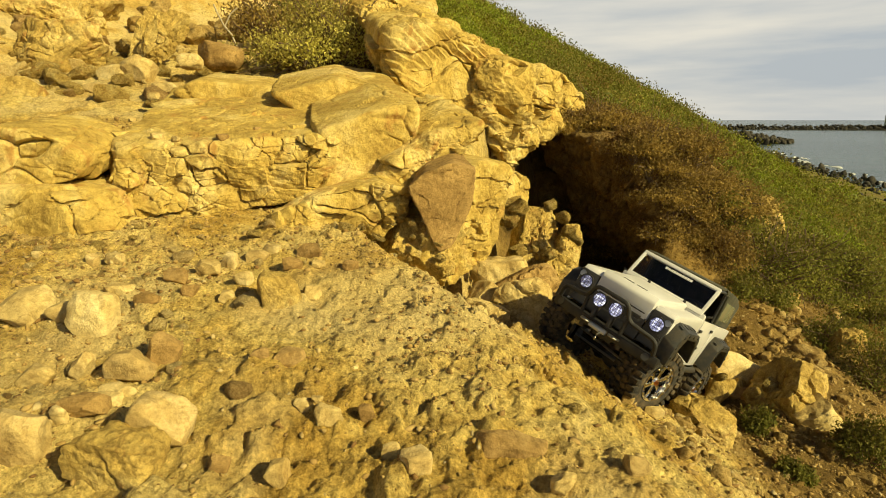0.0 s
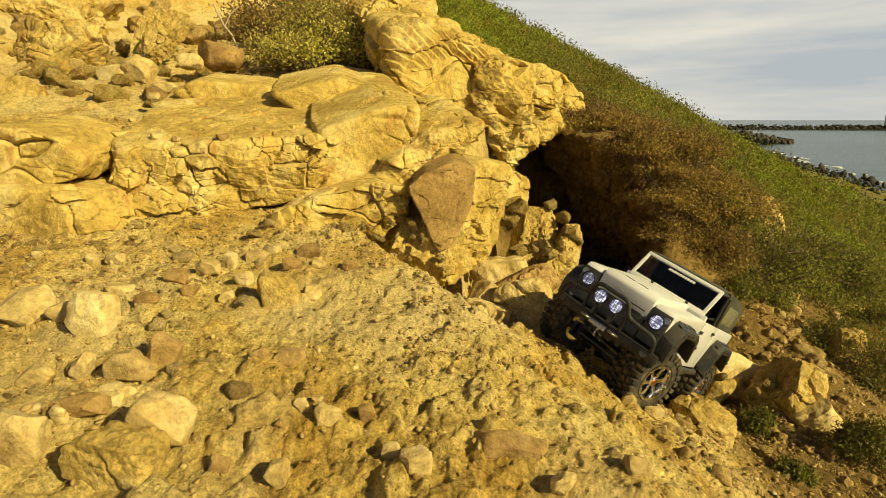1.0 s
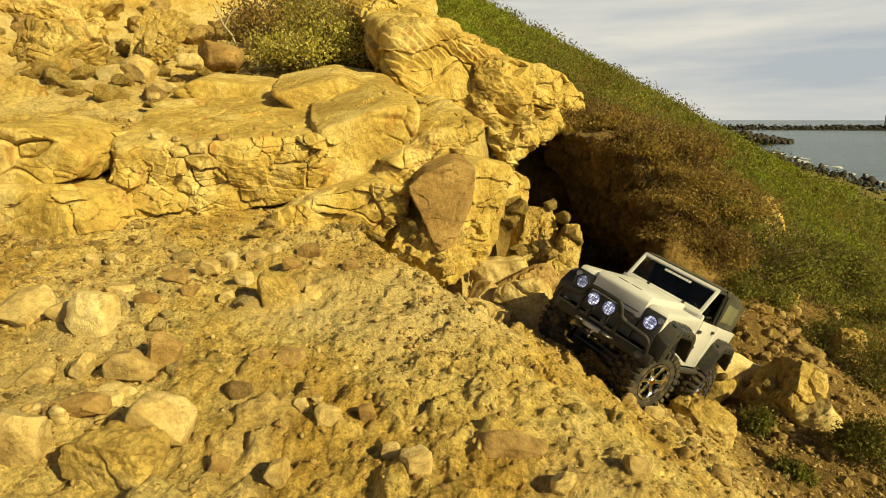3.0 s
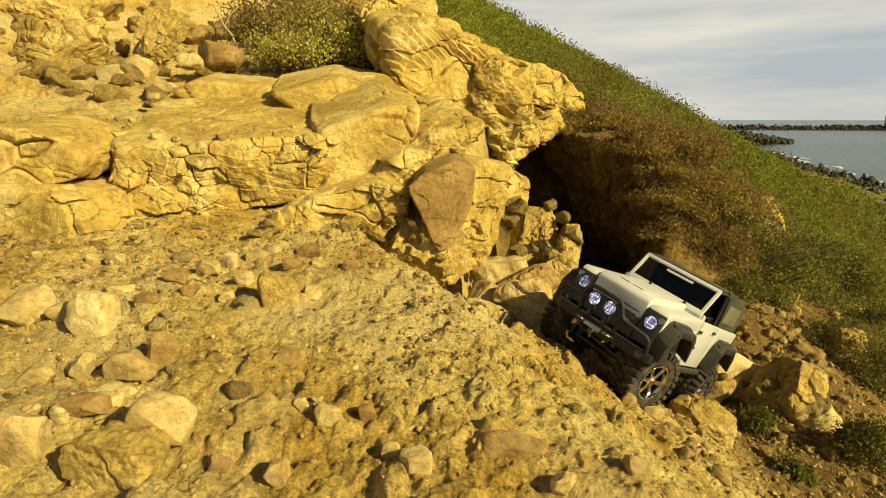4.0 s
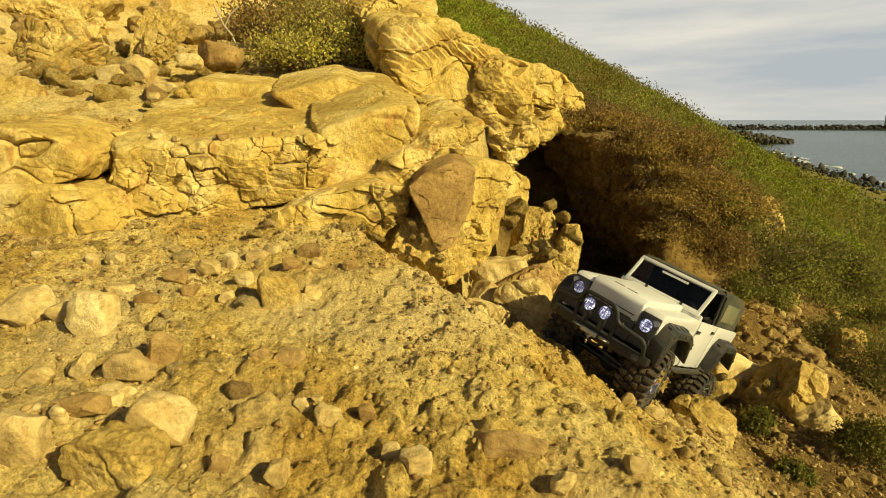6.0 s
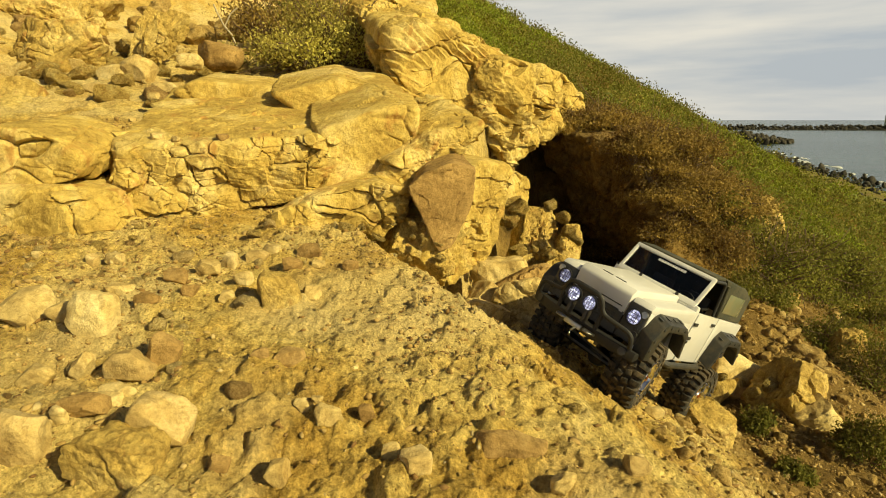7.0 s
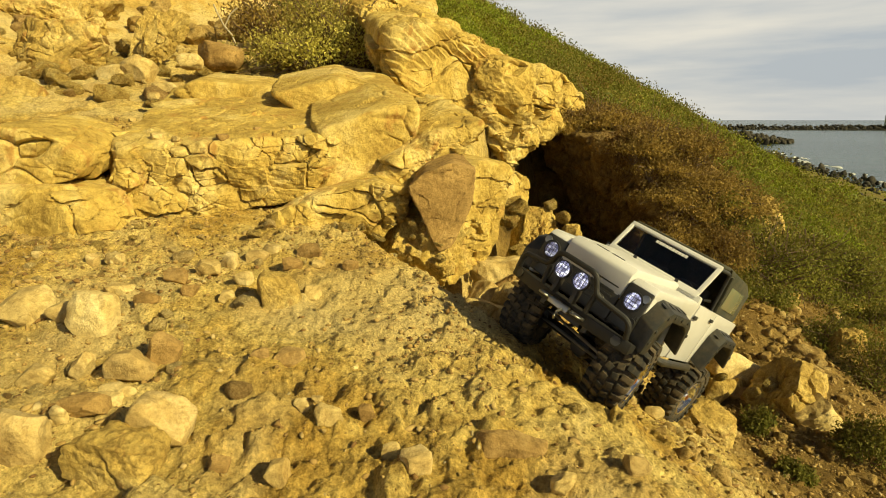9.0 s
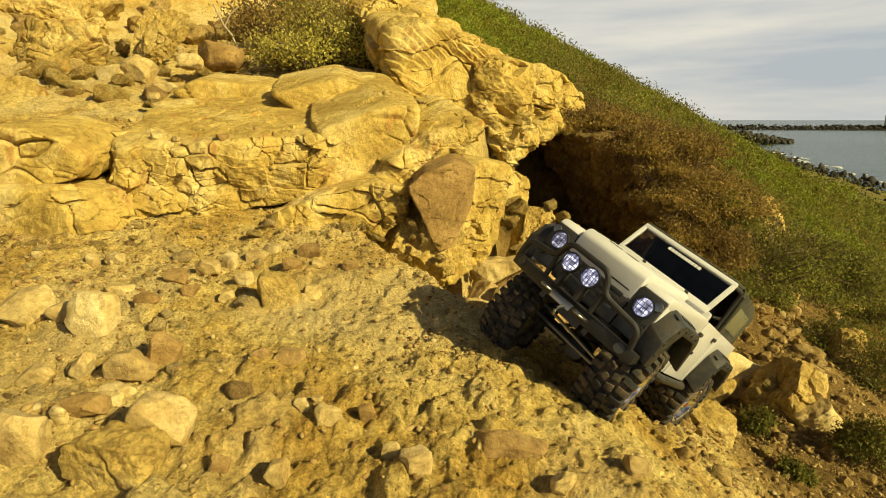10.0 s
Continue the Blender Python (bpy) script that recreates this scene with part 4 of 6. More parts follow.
crag(-0.822, 1.030, 4, [(-0.111, -0.019), (-0.135, -0.131), (-0.001, -0.138), (0.096, -0.126), (0.127, -0.095), (0.123, -0.064), (0.070, -0.033), (-0.019, -0.011)], 0.22, (0.05, 0.10), 4, "rounded pale sandstone boulder at the foot of the bank", div=80, cell=0.13, crack=0.010)
crag(-0.798, 1.000, 2, [(-0.134, -0.123), (-0.165, -0.268), (-0.003, -0.262), (0.143, -0.243), (0.153, -0.206), (0.128, -0.148), (0.020, -0.132)], 0.30, (0, 0.1), 5, "low cracked sandstone outcrop in the bank", div=80, cell=0.09, crack=0.012)
crag(-0.678, 1.100, 8, [(-0.011, -0.114), (-0.030, -0.171), (-0.018, -0.229), (0.042, -0.218), (0.058, -0.160), (0.036, -0.108)], 0.16, (0, 0.1), 6, "knobbly sandstone block in the bank", div=40, cell=0.06, crack=0.008)
crag(-0.227, 1.120, 12, [(-0.130, -0.204), (-0.127, -0.230), (-0.047, -0.251), (0.051, -0.296), (0.130, -0.223), (0.149, -0.152), (0.090, -0.128), (-0.042, -0.161)], 0.26, (0, 0.1), 24, "pale cracked sandstone rib rising from the dirt", div=100, cell=0.060, crack=0.013)
crag(-0.006, 1.270, 24, [(-0.176, -0.167), (-0.116, -0.224), (-0.073, -0.180), (0.107, -0.120), (0.189, -0.070), (0.197, -0.018), (0.105, -0.001), (-0.014, -0.029), (-0.127, -0.098)], 0.28, (0, 0.25), 31, "long pale cracked sandstone rib", div=110, cell=0.055, crack=0.014)
crag(-0.005, 1.130, 20, [(-0.075, -0.142), (-0.056, -0.183), (-0.008, -0.286), (0.024, -0.278), (0.070, -0.186), (0.083, -0.109), (0.026, -0.088), (-0.044, -0.111)], 0.14, (0.42, 0.1), 25, "brown wedge-shaped sandstone block with flat faces", material=M_BROWN, div=50, cell=0.2, crack=0.004, sharp=30)
crag(0.074, 1.200, 30, [(-0.142, -0.315), (-0.061, -0.387), (0.053, -0.345), (0.104, -0.211), (0.105, -0.101), (0.012, -0.091), (-0.062, -0.144)], 0.30, (-0.1, 0.1), 26, "upright ochre rock face beside the gully", div=90, cell=0.07, crack=0.011)
crag(0.012, 1.800, 24, [(-0.191, 0.254), (-0.176, 0.106), (-0.061, 0.006), (0.020, -0.030), (0.130, 0.012), (0.196, 0.170), (0.168, 0.240), (-0.040, 0.296)], 0.55, (0.1, 0.3), 29, "layered ochre cliff with slanting beds", div=130, cell=0.13, crack=0.016, beds=0.020)
crag(0.279, 1.860, 34, [(-0.173, 0.020), (-0.129, -0.052), (-0.052, -0.177), (0.042, -0.109), (0.154, -0.033), (0.164, 0.062), (0.061, 0.175), (-0.067, 0.203), (-0.125, 0.144)], 0.45, (-0.2, 0.2), 28, "fractured ochre cliff above the gully", div=120, cell=0.075, crack=0.028)
crag(0.041, 2.350, 22, [(-0.429, 0.404), (-0.321, 0.287), (0.211, 0.208), (0.395, 0.250), (0.180, 0.361), (-0.079, 0.424), (-0.269, 0.507)], 0.55, (0.1, 0.2), 30, "bedded ochre rock along the top of the cliff", div=110, cell=0.12, crack=0.022, beds=0.020)
crag(0.536, 2.250, 30, [(-0.200, 0.198), (-0.083, -0.053), (0.066, 0.008), (0.064, 0.099), (-0.054, 0.184)], 0.35, (-0.2, 0.2), 34, "broken ochre rock under the turf", div=60, cell=0.07, crack=0.022)
crag(0.232, 1.550, 30, [(-0.064, -0.171), (-0.035, -0.297), (0.007, -0.293), (0.048, -0.219), (0.033, -0.173), (-0.021, -0.141)], 0.14, (0, 0), 35, "small broken rock in the gully", div=40, cell=0.05, crack=0.010)
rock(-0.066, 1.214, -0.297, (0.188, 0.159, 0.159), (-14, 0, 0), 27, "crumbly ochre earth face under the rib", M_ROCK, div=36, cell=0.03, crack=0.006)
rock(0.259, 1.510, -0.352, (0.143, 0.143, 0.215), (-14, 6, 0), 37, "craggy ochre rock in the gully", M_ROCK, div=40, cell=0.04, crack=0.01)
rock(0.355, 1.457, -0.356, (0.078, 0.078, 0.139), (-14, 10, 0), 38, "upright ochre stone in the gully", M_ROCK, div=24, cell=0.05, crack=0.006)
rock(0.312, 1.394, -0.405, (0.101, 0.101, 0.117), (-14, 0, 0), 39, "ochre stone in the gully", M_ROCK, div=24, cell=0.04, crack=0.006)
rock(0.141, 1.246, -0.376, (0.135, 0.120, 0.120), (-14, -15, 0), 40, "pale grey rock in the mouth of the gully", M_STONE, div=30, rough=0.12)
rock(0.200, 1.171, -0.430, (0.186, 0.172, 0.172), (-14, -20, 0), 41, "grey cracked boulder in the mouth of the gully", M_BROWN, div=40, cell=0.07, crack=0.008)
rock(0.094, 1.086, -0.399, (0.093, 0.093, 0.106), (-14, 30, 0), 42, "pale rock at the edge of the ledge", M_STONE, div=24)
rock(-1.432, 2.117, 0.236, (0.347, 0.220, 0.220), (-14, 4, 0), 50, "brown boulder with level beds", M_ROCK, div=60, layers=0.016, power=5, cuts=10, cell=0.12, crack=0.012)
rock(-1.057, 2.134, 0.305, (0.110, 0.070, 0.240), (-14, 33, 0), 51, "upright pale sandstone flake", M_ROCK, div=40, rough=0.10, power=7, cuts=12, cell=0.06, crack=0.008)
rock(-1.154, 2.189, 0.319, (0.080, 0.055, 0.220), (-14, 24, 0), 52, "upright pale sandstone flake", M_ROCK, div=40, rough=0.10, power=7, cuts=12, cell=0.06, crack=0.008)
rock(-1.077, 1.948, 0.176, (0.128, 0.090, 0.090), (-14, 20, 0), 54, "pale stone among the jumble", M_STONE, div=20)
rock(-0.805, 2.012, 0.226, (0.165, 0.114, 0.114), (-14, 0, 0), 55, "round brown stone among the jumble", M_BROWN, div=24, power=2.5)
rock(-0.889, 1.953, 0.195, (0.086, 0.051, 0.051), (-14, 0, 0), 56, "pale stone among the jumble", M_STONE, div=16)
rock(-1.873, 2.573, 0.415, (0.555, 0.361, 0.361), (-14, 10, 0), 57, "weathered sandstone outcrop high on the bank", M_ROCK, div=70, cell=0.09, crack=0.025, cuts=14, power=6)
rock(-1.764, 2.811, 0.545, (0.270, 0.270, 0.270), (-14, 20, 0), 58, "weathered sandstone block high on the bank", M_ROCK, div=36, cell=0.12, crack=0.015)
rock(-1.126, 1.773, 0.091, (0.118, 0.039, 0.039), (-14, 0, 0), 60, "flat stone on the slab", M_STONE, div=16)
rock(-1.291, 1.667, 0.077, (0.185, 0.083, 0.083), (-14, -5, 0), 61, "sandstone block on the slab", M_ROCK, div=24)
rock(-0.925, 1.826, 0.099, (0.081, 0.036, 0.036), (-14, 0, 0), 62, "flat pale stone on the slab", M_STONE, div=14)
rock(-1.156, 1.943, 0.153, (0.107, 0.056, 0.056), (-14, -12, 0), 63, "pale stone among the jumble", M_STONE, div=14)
rock(-0.781, 1.206, -0.026, (0.036, 0.027, 0.022), (0, 0, 0), 200, "small red-brown stone on the slab", M_BROWN, "stone", "stone", "small stones on the slab", div=10, cuts=12, power=5.0, rough=0.07)
rock(-0.615, 1.167, -0.037, (0.030, 0.022, 0.018), (0, 0, 37), 201, "small pale stone on the slab", M_STONE, "stone", "stone", "small stones on the slab", div=10, cuts=12, power=5.0, rough=0.07)
rock(-0.662, 1.227, -0.025, (0.016, 0.012, 0.010), (0, 0, 74), 202, "small pale stone on the slab", M_STONE, "stone", "stone", "small stones on the slab", div=10, cuts=12, power=5.0, rough=0.07)
rock(-0.477, 1.169, -0.038, (0.036, 0.027, 0.022), (0, 0, 111), 203, "small dark stone on the slab", M_BROWN, "stone", "stone", "small stones on the slab", div=10, cuts=12, power=5.0, rough=0.07)
rock(-0.583, 1.452, 0.025, (0.020, 0.015, 0.012), (0, 0, 148), 204, "small dark stone on the slab", M_BROWN, "stone", "stone", "small stones on the slab", div=10, cuts=12, power=5.0, rough=0.07)
rock(-0.850, 1.613, 0.066, (0.034, 0.026, 0.020), (0, 0, 5), 205, "flat pale stone on the slab", M_STONE, "stone", "stone", "small stones on the slab", div=10, cuts=12, power=5.0, rough=0.07)
rock(-0.428, 1.245, -0.023, (0.020, 0.015, 0.012), (0, 0, 42), 206, "small dark stone on the slab", M_BROWN, "stone", "stone", "small stones on the slab", div=10, cuts=12, power=5.0, rough=0.07)
rock(-0.761, 1.326, -0.001, (0.020, 0.015, 0.012), (0, 0, 79), 207, "small pale stone on the slab", M_STONE, "stone", "stone", "small stones on the slab", div=10, cuts=12, power=5.0, rough=0.07)
rock(-0.802, 1.336, 0.001, (0.016, 0.012, 0.010), (0, 0, 116), 208, "small dark stone on the slab", M_BROWN, "stone", "stone", "small stones on the slab", div=10, cuts=12, power=5.0, rough=0.07)
rock(-0.576, 1.159, -0.041, (0.020, 0.015, 0.012), (0, 0, 153), 209, "small pale stone on the slab", M_STONE, "stone", "stone", "small stones on the slab", div=10, cuts=12, power=5.0, rough=0.07)
rock(-0.479, 1.071, -0.062, (0.018, 0.013, 0.011), (0, 0, 10), 210, "small pale stone on the slab", M_STONE, "stone", "stone", "small stones on the slab", div=10, cuts=12, power=5.0, rough=0.07)
rock(-0.315, 1.351, -0.001, (0.022, 0.017, 0.013), (0, 0, 47), 211, "small pale stone on the slab", M_STONE, "stone", "stone", "small stones on the slab", div=10, cuts=12, power=5.0, rough=0.07)
rock(-0.370, 1.248, -0.024, (0.014, 0.011, 0.008), (0, 0, 84), 212, "small pale stone on the slab", M_STONE, "stone", "stone", "small stones on the slab", div=10, cuts=12, power=5.0, rough=0.07)
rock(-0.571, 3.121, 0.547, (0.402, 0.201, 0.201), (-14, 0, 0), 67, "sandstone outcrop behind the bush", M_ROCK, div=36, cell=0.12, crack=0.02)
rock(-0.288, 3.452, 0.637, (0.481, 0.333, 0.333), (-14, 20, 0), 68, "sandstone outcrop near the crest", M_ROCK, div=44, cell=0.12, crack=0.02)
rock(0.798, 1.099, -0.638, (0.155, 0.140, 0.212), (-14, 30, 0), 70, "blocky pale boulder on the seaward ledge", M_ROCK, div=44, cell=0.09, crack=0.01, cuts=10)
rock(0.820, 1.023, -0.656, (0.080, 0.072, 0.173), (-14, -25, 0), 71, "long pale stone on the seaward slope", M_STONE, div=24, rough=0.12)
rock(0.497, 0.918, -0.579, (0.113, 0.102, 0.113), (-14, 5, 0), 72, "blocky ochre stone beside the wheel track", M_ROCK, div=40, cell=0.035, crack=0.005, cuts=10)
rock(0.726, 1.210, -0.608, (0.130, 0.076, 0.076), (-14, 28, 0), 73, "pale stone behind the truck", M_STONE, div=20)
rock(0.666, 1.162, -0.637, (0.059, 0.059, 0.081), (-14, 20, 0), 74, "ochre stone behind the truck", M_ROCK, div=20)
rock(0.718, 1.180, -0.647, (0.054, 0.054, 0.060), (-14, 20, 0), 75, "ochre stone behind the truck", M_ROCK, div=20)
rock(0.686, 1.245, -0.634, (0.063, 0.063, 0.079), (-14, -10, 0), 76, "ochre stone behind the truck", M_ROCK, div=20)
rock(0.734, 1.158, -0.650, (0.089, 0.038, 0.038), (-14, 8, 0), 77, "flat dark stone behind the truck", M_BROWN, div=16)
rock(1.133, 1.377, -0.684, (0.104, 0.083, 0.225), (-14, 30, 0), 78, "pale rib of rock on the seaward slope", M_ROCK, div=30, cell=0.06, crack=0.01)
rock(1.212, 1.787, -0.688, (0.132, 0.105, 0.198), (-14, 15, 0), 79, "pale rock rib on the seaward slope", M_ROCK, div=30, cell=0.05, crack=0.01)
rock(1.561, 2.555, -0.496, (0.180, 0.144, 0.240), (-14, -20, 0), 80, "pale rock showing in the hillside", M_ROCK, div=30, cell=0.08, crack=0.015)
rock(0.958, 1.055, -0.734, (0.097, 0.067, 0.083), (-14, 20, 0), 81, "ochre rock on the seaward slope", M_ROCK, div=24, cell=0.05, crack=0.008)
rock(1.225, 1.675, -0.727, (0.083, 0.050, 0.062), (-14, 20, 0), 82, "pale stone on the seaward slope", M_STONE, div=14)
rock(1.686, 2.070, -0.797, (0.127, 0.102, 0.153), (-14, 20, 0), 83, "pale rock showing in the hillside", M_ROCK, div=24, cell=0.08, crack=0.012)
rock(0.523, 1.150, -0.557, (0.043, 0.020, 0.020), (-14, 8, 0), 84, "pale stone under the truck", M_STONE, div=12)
rock(-0.243, 0.748, -0.248, (0.064, 0.051, 0.057), (0, 8, 10), 101, "squarish golden sandstone stone lying in the dirt", M_ROCK, "stone", "stone", "stones on the ledge", div=24, rough=0.05, cuts=10, power=6, cell=0.0)
rock(-0.201, 0.770, -0.259, (0.028, 0.023, 0.023), (0, 0, 0), 102, "pale ochre stone lying in the dirt", M_STONE, "stone", "stone", "stones on the ledge", div=12, cuts=13, power=5.0, rough=0.07, cell=0.0)
rock(-0.457, 0.647, -0.248, (0.059, 0.047, 0.064), (0, 5, 0), 103, "pale sandstone stone half sunk in the dirt", M_STONE, "stone", "stone", "stones on the ledge", div=20, cuts=9, power=5.0, rough=0.07, cell=0.0)
rock(-0.569, 0.676, -0.251, (0.076, 0.061, 0.058), (0, -8, 0), 104, "pale flat-topped stone half sunk in the dirt", M_STONE, "stone", "stone", "stones on the ledge", div=20, cuts=13, power=5.0, rough=0.07, cell=0.0)
rock(-0.361, 0.561, -0.277, (0.053, 0.043, 0.049), (0, -12, 0), 105, "pale broken stone lying in the dirt", M_STONE, "stone", "stone", "stones on the ledge", div=20, cuts=10, power=5.0, rough=0.07, cell=0.0)
rock(-0.331, 0.579, -0.269, (0.035, 0.028, 0.046), (0, 20, 0), 106, "grey weathered stone lying in the dirt", M_BROWN, "stone", "stone", "stones on the ledge", div=16, cuts=13, power=5.0, rough=0.07, cell=0.0)
rock(-0.273, 0.450, -0.289, (0.055, 0.044, 0.065), (0, 15, 0), 107, "large pale broken stone lying in the dirt", M_STONE, "stone", "stone", "stones on the ledge", div=24, cuts=10, power=5.0, rough=0.07, cell=0.0)
rock(-0.295, 0.417, -0.299, (0.086, 0.059, 0.057), (0, 5, 0), 108, "large ochre stone with an iron-stained edge", M_ROCK, "stone", "stone", "stones on the ledge", div=40, rough=0.13, cuts=8, power=3.5, cell=0.05, crack=0.004)
rock(-0.391, 0.433, -0.285, (0.047, 0.038, 0.059), (0, 0, 0), 109, "large pale boulder half sunk in the dirt", M_STONE, "stone", "stone", "stones on the ledge", div=30, cuts=13, power=5.0, rough=0.07, cell=0.0)
rock(-0.370, 0.486, -0.286, (0.052, 0.030, 0.029), (0, -6, 0), 110, "red-brown flat stone lying in the dirt", M_BROWN, "stone", "stone", "stones on the ledge", div=20, cuts=13, power=5.0, rough=0.07, cell=0.0)
rock(-0.359, 0.508, -0.292, (0.038, 0.026, 0.025), (0, 0, 0), 111, "pale ochre stone lying in the dirt", M_STONE, "stone", "stone", "stones on the ledge", div=12, cuts=13, power=5.0, rough=0.07, cell=0.0)
rock(-0.352, 0.519, -0.288, (0.045, 0.019, 0.018), (0, 0, 0), 112, "pale ochre stone lying in the dirt", M_STONE, "stone", "stone", "stones on the ledge", div=12, cuts=13, power=5.0, rough=0.07, cell=0.0)
rock(-0.116, 0.482, -0.294, (0.032, 0.022, 0.022), (0, 15, 0), 113, "pale ochre stone lying in the dirt", M_STONE, "stone", "stone", "stones on the ledge", div=16, cuts=13, power=5.0, rough=0.07, cell=0.0)
rock(-0.147, 0.501, -0.293, (0.020, 0.016, 0.016), (0, 0, 0), 114, "pale ochre stone lying in the dirt", M_STONE, "stone", "stone", "stones on the ledge", div=12, cuts=13, power=5.0, rough=0.07, cell=0.0)
rock(-0.148, 0.414, -0.312, (0.024, 0.019, 0.027), (0, -15, 0), 115, "pale angular stone lying in the dirt", M_STONE, "stone", "stone", "stones on the ledge", div=16, cuts=10, power=5.0, rough=0.07, cell=0.0)
rock(-0.025, 0.419, -0.301, (0.030, 0.024, 0.023), (0, 0, 0), 116, "pale ochre stone lying in the dirt", M_STONE, "stone", "stone", "stones on the ledge", div=16, cuts=13, power=5.0, rough=0.07, cell=0.0)
rock(0.065, 0.451, -0.305, (0.069, 0.026, 0.025), (0, 8, 0), 117, "flat red-brown slab sunk in the dirt", M_BROWN, "stone", "stone", "stones on the ledge", div=24, cuts=13, power=5.0, rough=0.07, cell=0.0)
rock(-0.079, 0.494, -0.300, (0.019, 0.016, 0.025), (0, 0, 0), 118, "dark stone standing in the dirt", M_BROWN, "stone", "stone", "stones on the ledge", div=12, cuts=13, power=5.0, rough=0.07, cell=0.0)
rock(-0.240, 0.920, -0.231, (0.052, 0.033, 0.032), (0, 0, 0), 119, "flat brown stone lying in the dirt", M_BROWN, "stone", "stone", "stones on the ledge", div=12, cuts=13, power=5.0, rough=0.07, cell=0.0)
rock(-0.422, 0.805, -0.241, (0.036, 0.029, 0.028), (0, 0, 0), 120, "red-brown stone lying in the dirt", M_BROWN, "stone", "stone", "stones on the ledge", div=12, cuts=13, power=5.0, rough=0.07, cell=0.0)
rock(-0.385, 0.764, -0.252, (0.027, 0.021, 0.021), (0, 0, 0), 121, "grey stone lying in the dirt", M_BROWN, "stone", "stone", "stones on the ledge", div=12, cuts=13, power=5.0, rough=0.07, cell=0.0)
rock(-0.394, 0.844, -0.241, (0.043, 0.032, 0.031), (0, 5, 0), 122, "pale ochre stone lying in the dirt", M_STONE, "stone", "stone", "stones on the ledge", div=12, cuts=13, power=5.0, rough=0.07, cell=0.0)
rock(-0.367, 0.878, -0.239, (0.028, 0.023, 0.035), (0, 15, 0), 123, "pale ochre stone lying in the dirt", M_STONE, "stone", "stone", "stones on the ledge", div=12, cuts=13, power=5.0, rough=0.07, cell=0.0)
rock(-0.325, 0.901, -0.236, (0.042, 0.028, 0.027), (0, -8, 0), 124, "pale ochre stone lying in the dirt", M_STONE, "stone", "stone", "stones on the ledge", div=12, cuts=13, power=5.0, rough=0.07, cell=0.0)
rock(-0.312, 0.930, -0.229, (0.034, 0.022, 0.021), (0, 0, 0), 125, "pale ochre stone lying in the dirt", M_STONE, "stone", "stone", "stones on the ledge", div=12, cuts=13, power=5.0, rough=0.07, cell=0.0)
rock(-0.256, 0.862, -0.238, (0.035, 0.023, 0.022), (0, 10, 0), 126, "brown stone lying in the dirt", M_BROWN, "stone", "stone", "stones on the ledge", div=12, cuts=13, power=5.0, rough=0.07, cell=0.0)
rock(-0.486, 0.754, -0.250, (0.036, 0.028, 0.032), (0, 15, 0), 127, "pale ochre stone lying in the dirt", M_STONE, "stone", "stone", "stones on the ledge", div=12, cuts=13, power=5.0, rough=0.07, cell=0.0)
rock(-0.423, 0.719, -0.249, (0.037, 0.021, 0.020), (0, 0, 0), 128, "grey-brown flat stone lying in the dirt", M_BROWN, "stone", "stone", "stones on the ledge", div=12, cuts=13, power=5.0, rough=0.07, cell=0.0)
rock(-0.562, 0.872, -0.234, (0.032, 0.025, 0.024), (0, 0, 0), 129, "pale ochre stone lying in the dirt", M_STONE, "stone", "stone", "stones on the ledge", div=12, cuts=13, power=5.0, rough=0.07, cell=0.0)
rock(-0.591, 0.861, -0.233, (0.019, 0.015, 0.026), (0, 0, 0), 130, "pale ochre stone lying in the dirt", M_STONE, "stone", "stone", "stones on the ledge", div=12, cuts=13, power=5.0, rough=0.07, cell=0.0)
rock(-0.686, 0.867, -0.224, (0.018, 0.014, 0.018), (0, 0, 0), 131, "pale ochre stone lying in the dirt", M_STONE, "stone", "stone", "stones on the ledge", div=12, cuts=13, power=5.0, rough=0.07, cell=0.0)
rock(-0.515, 0.669, -0.252, (0.031, 0.024, 0.032), (0, 0, 0), 132, "pale ochre stone lying in the dirt", M_STONE, "stone", "stone", "stones on the ledge", div=12, cuts=13, power=5.0, rough=0.07, cell=0.0)
rock(-0.416, 0.558, -0.277, (0.024, 0.019, 0.038), (0, 10, 0), 133, "pale ochre stone lying in the dirt", M_STONE, "stone", "stone", "stones on the ledge", div=12, cuts=13, power=5.0, rough=0.07, cell=0.0)
rock(-0.381, 0.469, -0.286, (0.018, 0.015, 0.023), (0, 0, 0), 134, "pale ochre stone lying in the dirt", M_STONE, "stone", "stone", "stones on the ledge", div=12, cuts=13, power=5.0, rough=0.07, cell=0.0)
rock(-0.205, 0.423, -0.306, (0.019, 0.015, 0.018), (0, 0, 0), 135, "grey stone lying in the dirt", M_BROWN, "stone", "stone", "stones on the ledge", div=12, cuts=13, power=5.0, rough=0.07, cell=0.0)
rock(-0.217, 0.572, -0.268, (0.024, 0.014, 0.014), (0, 0, 0), 136, "brown stone lying in the dirt", M_BROWN, "stone", "stone", "stones on the ledge", div=12, cuts=13, power=5.0, rough=0.07, cell=0.0)
rock(-0.182, 0.578, -0.275, (0.037, 0.025, 0.024), (0, 0, 0), 137, "crumbled brown stone lying in the dirt", M_BROWN, "stone", "stone", "stones on the ledge", div=12, cuts=13, power=5.0, rough=0.07, cell=0.0)
rock(-0.106, 0.575, -0.287, (0.012, 0.010, 0.010), (0, 0, 0), 138, "pale ochre stone lying in the dirt", M_STONE, "stone", "stone", "stones on the ledge", div=12, cuts=13, power=5.0, rough=0.07, cell=0.0)
rock(-0.132, 0.501, -0.287, (0.013, 0.010, 0.011), (0, 0, 0), 139, "pale ochre stone lying in the dirt", M_STONE, "stone", "stone", "stones on the ledge", div=12, cuts=13, power=5.0, rough=0.07, cell=0.0)
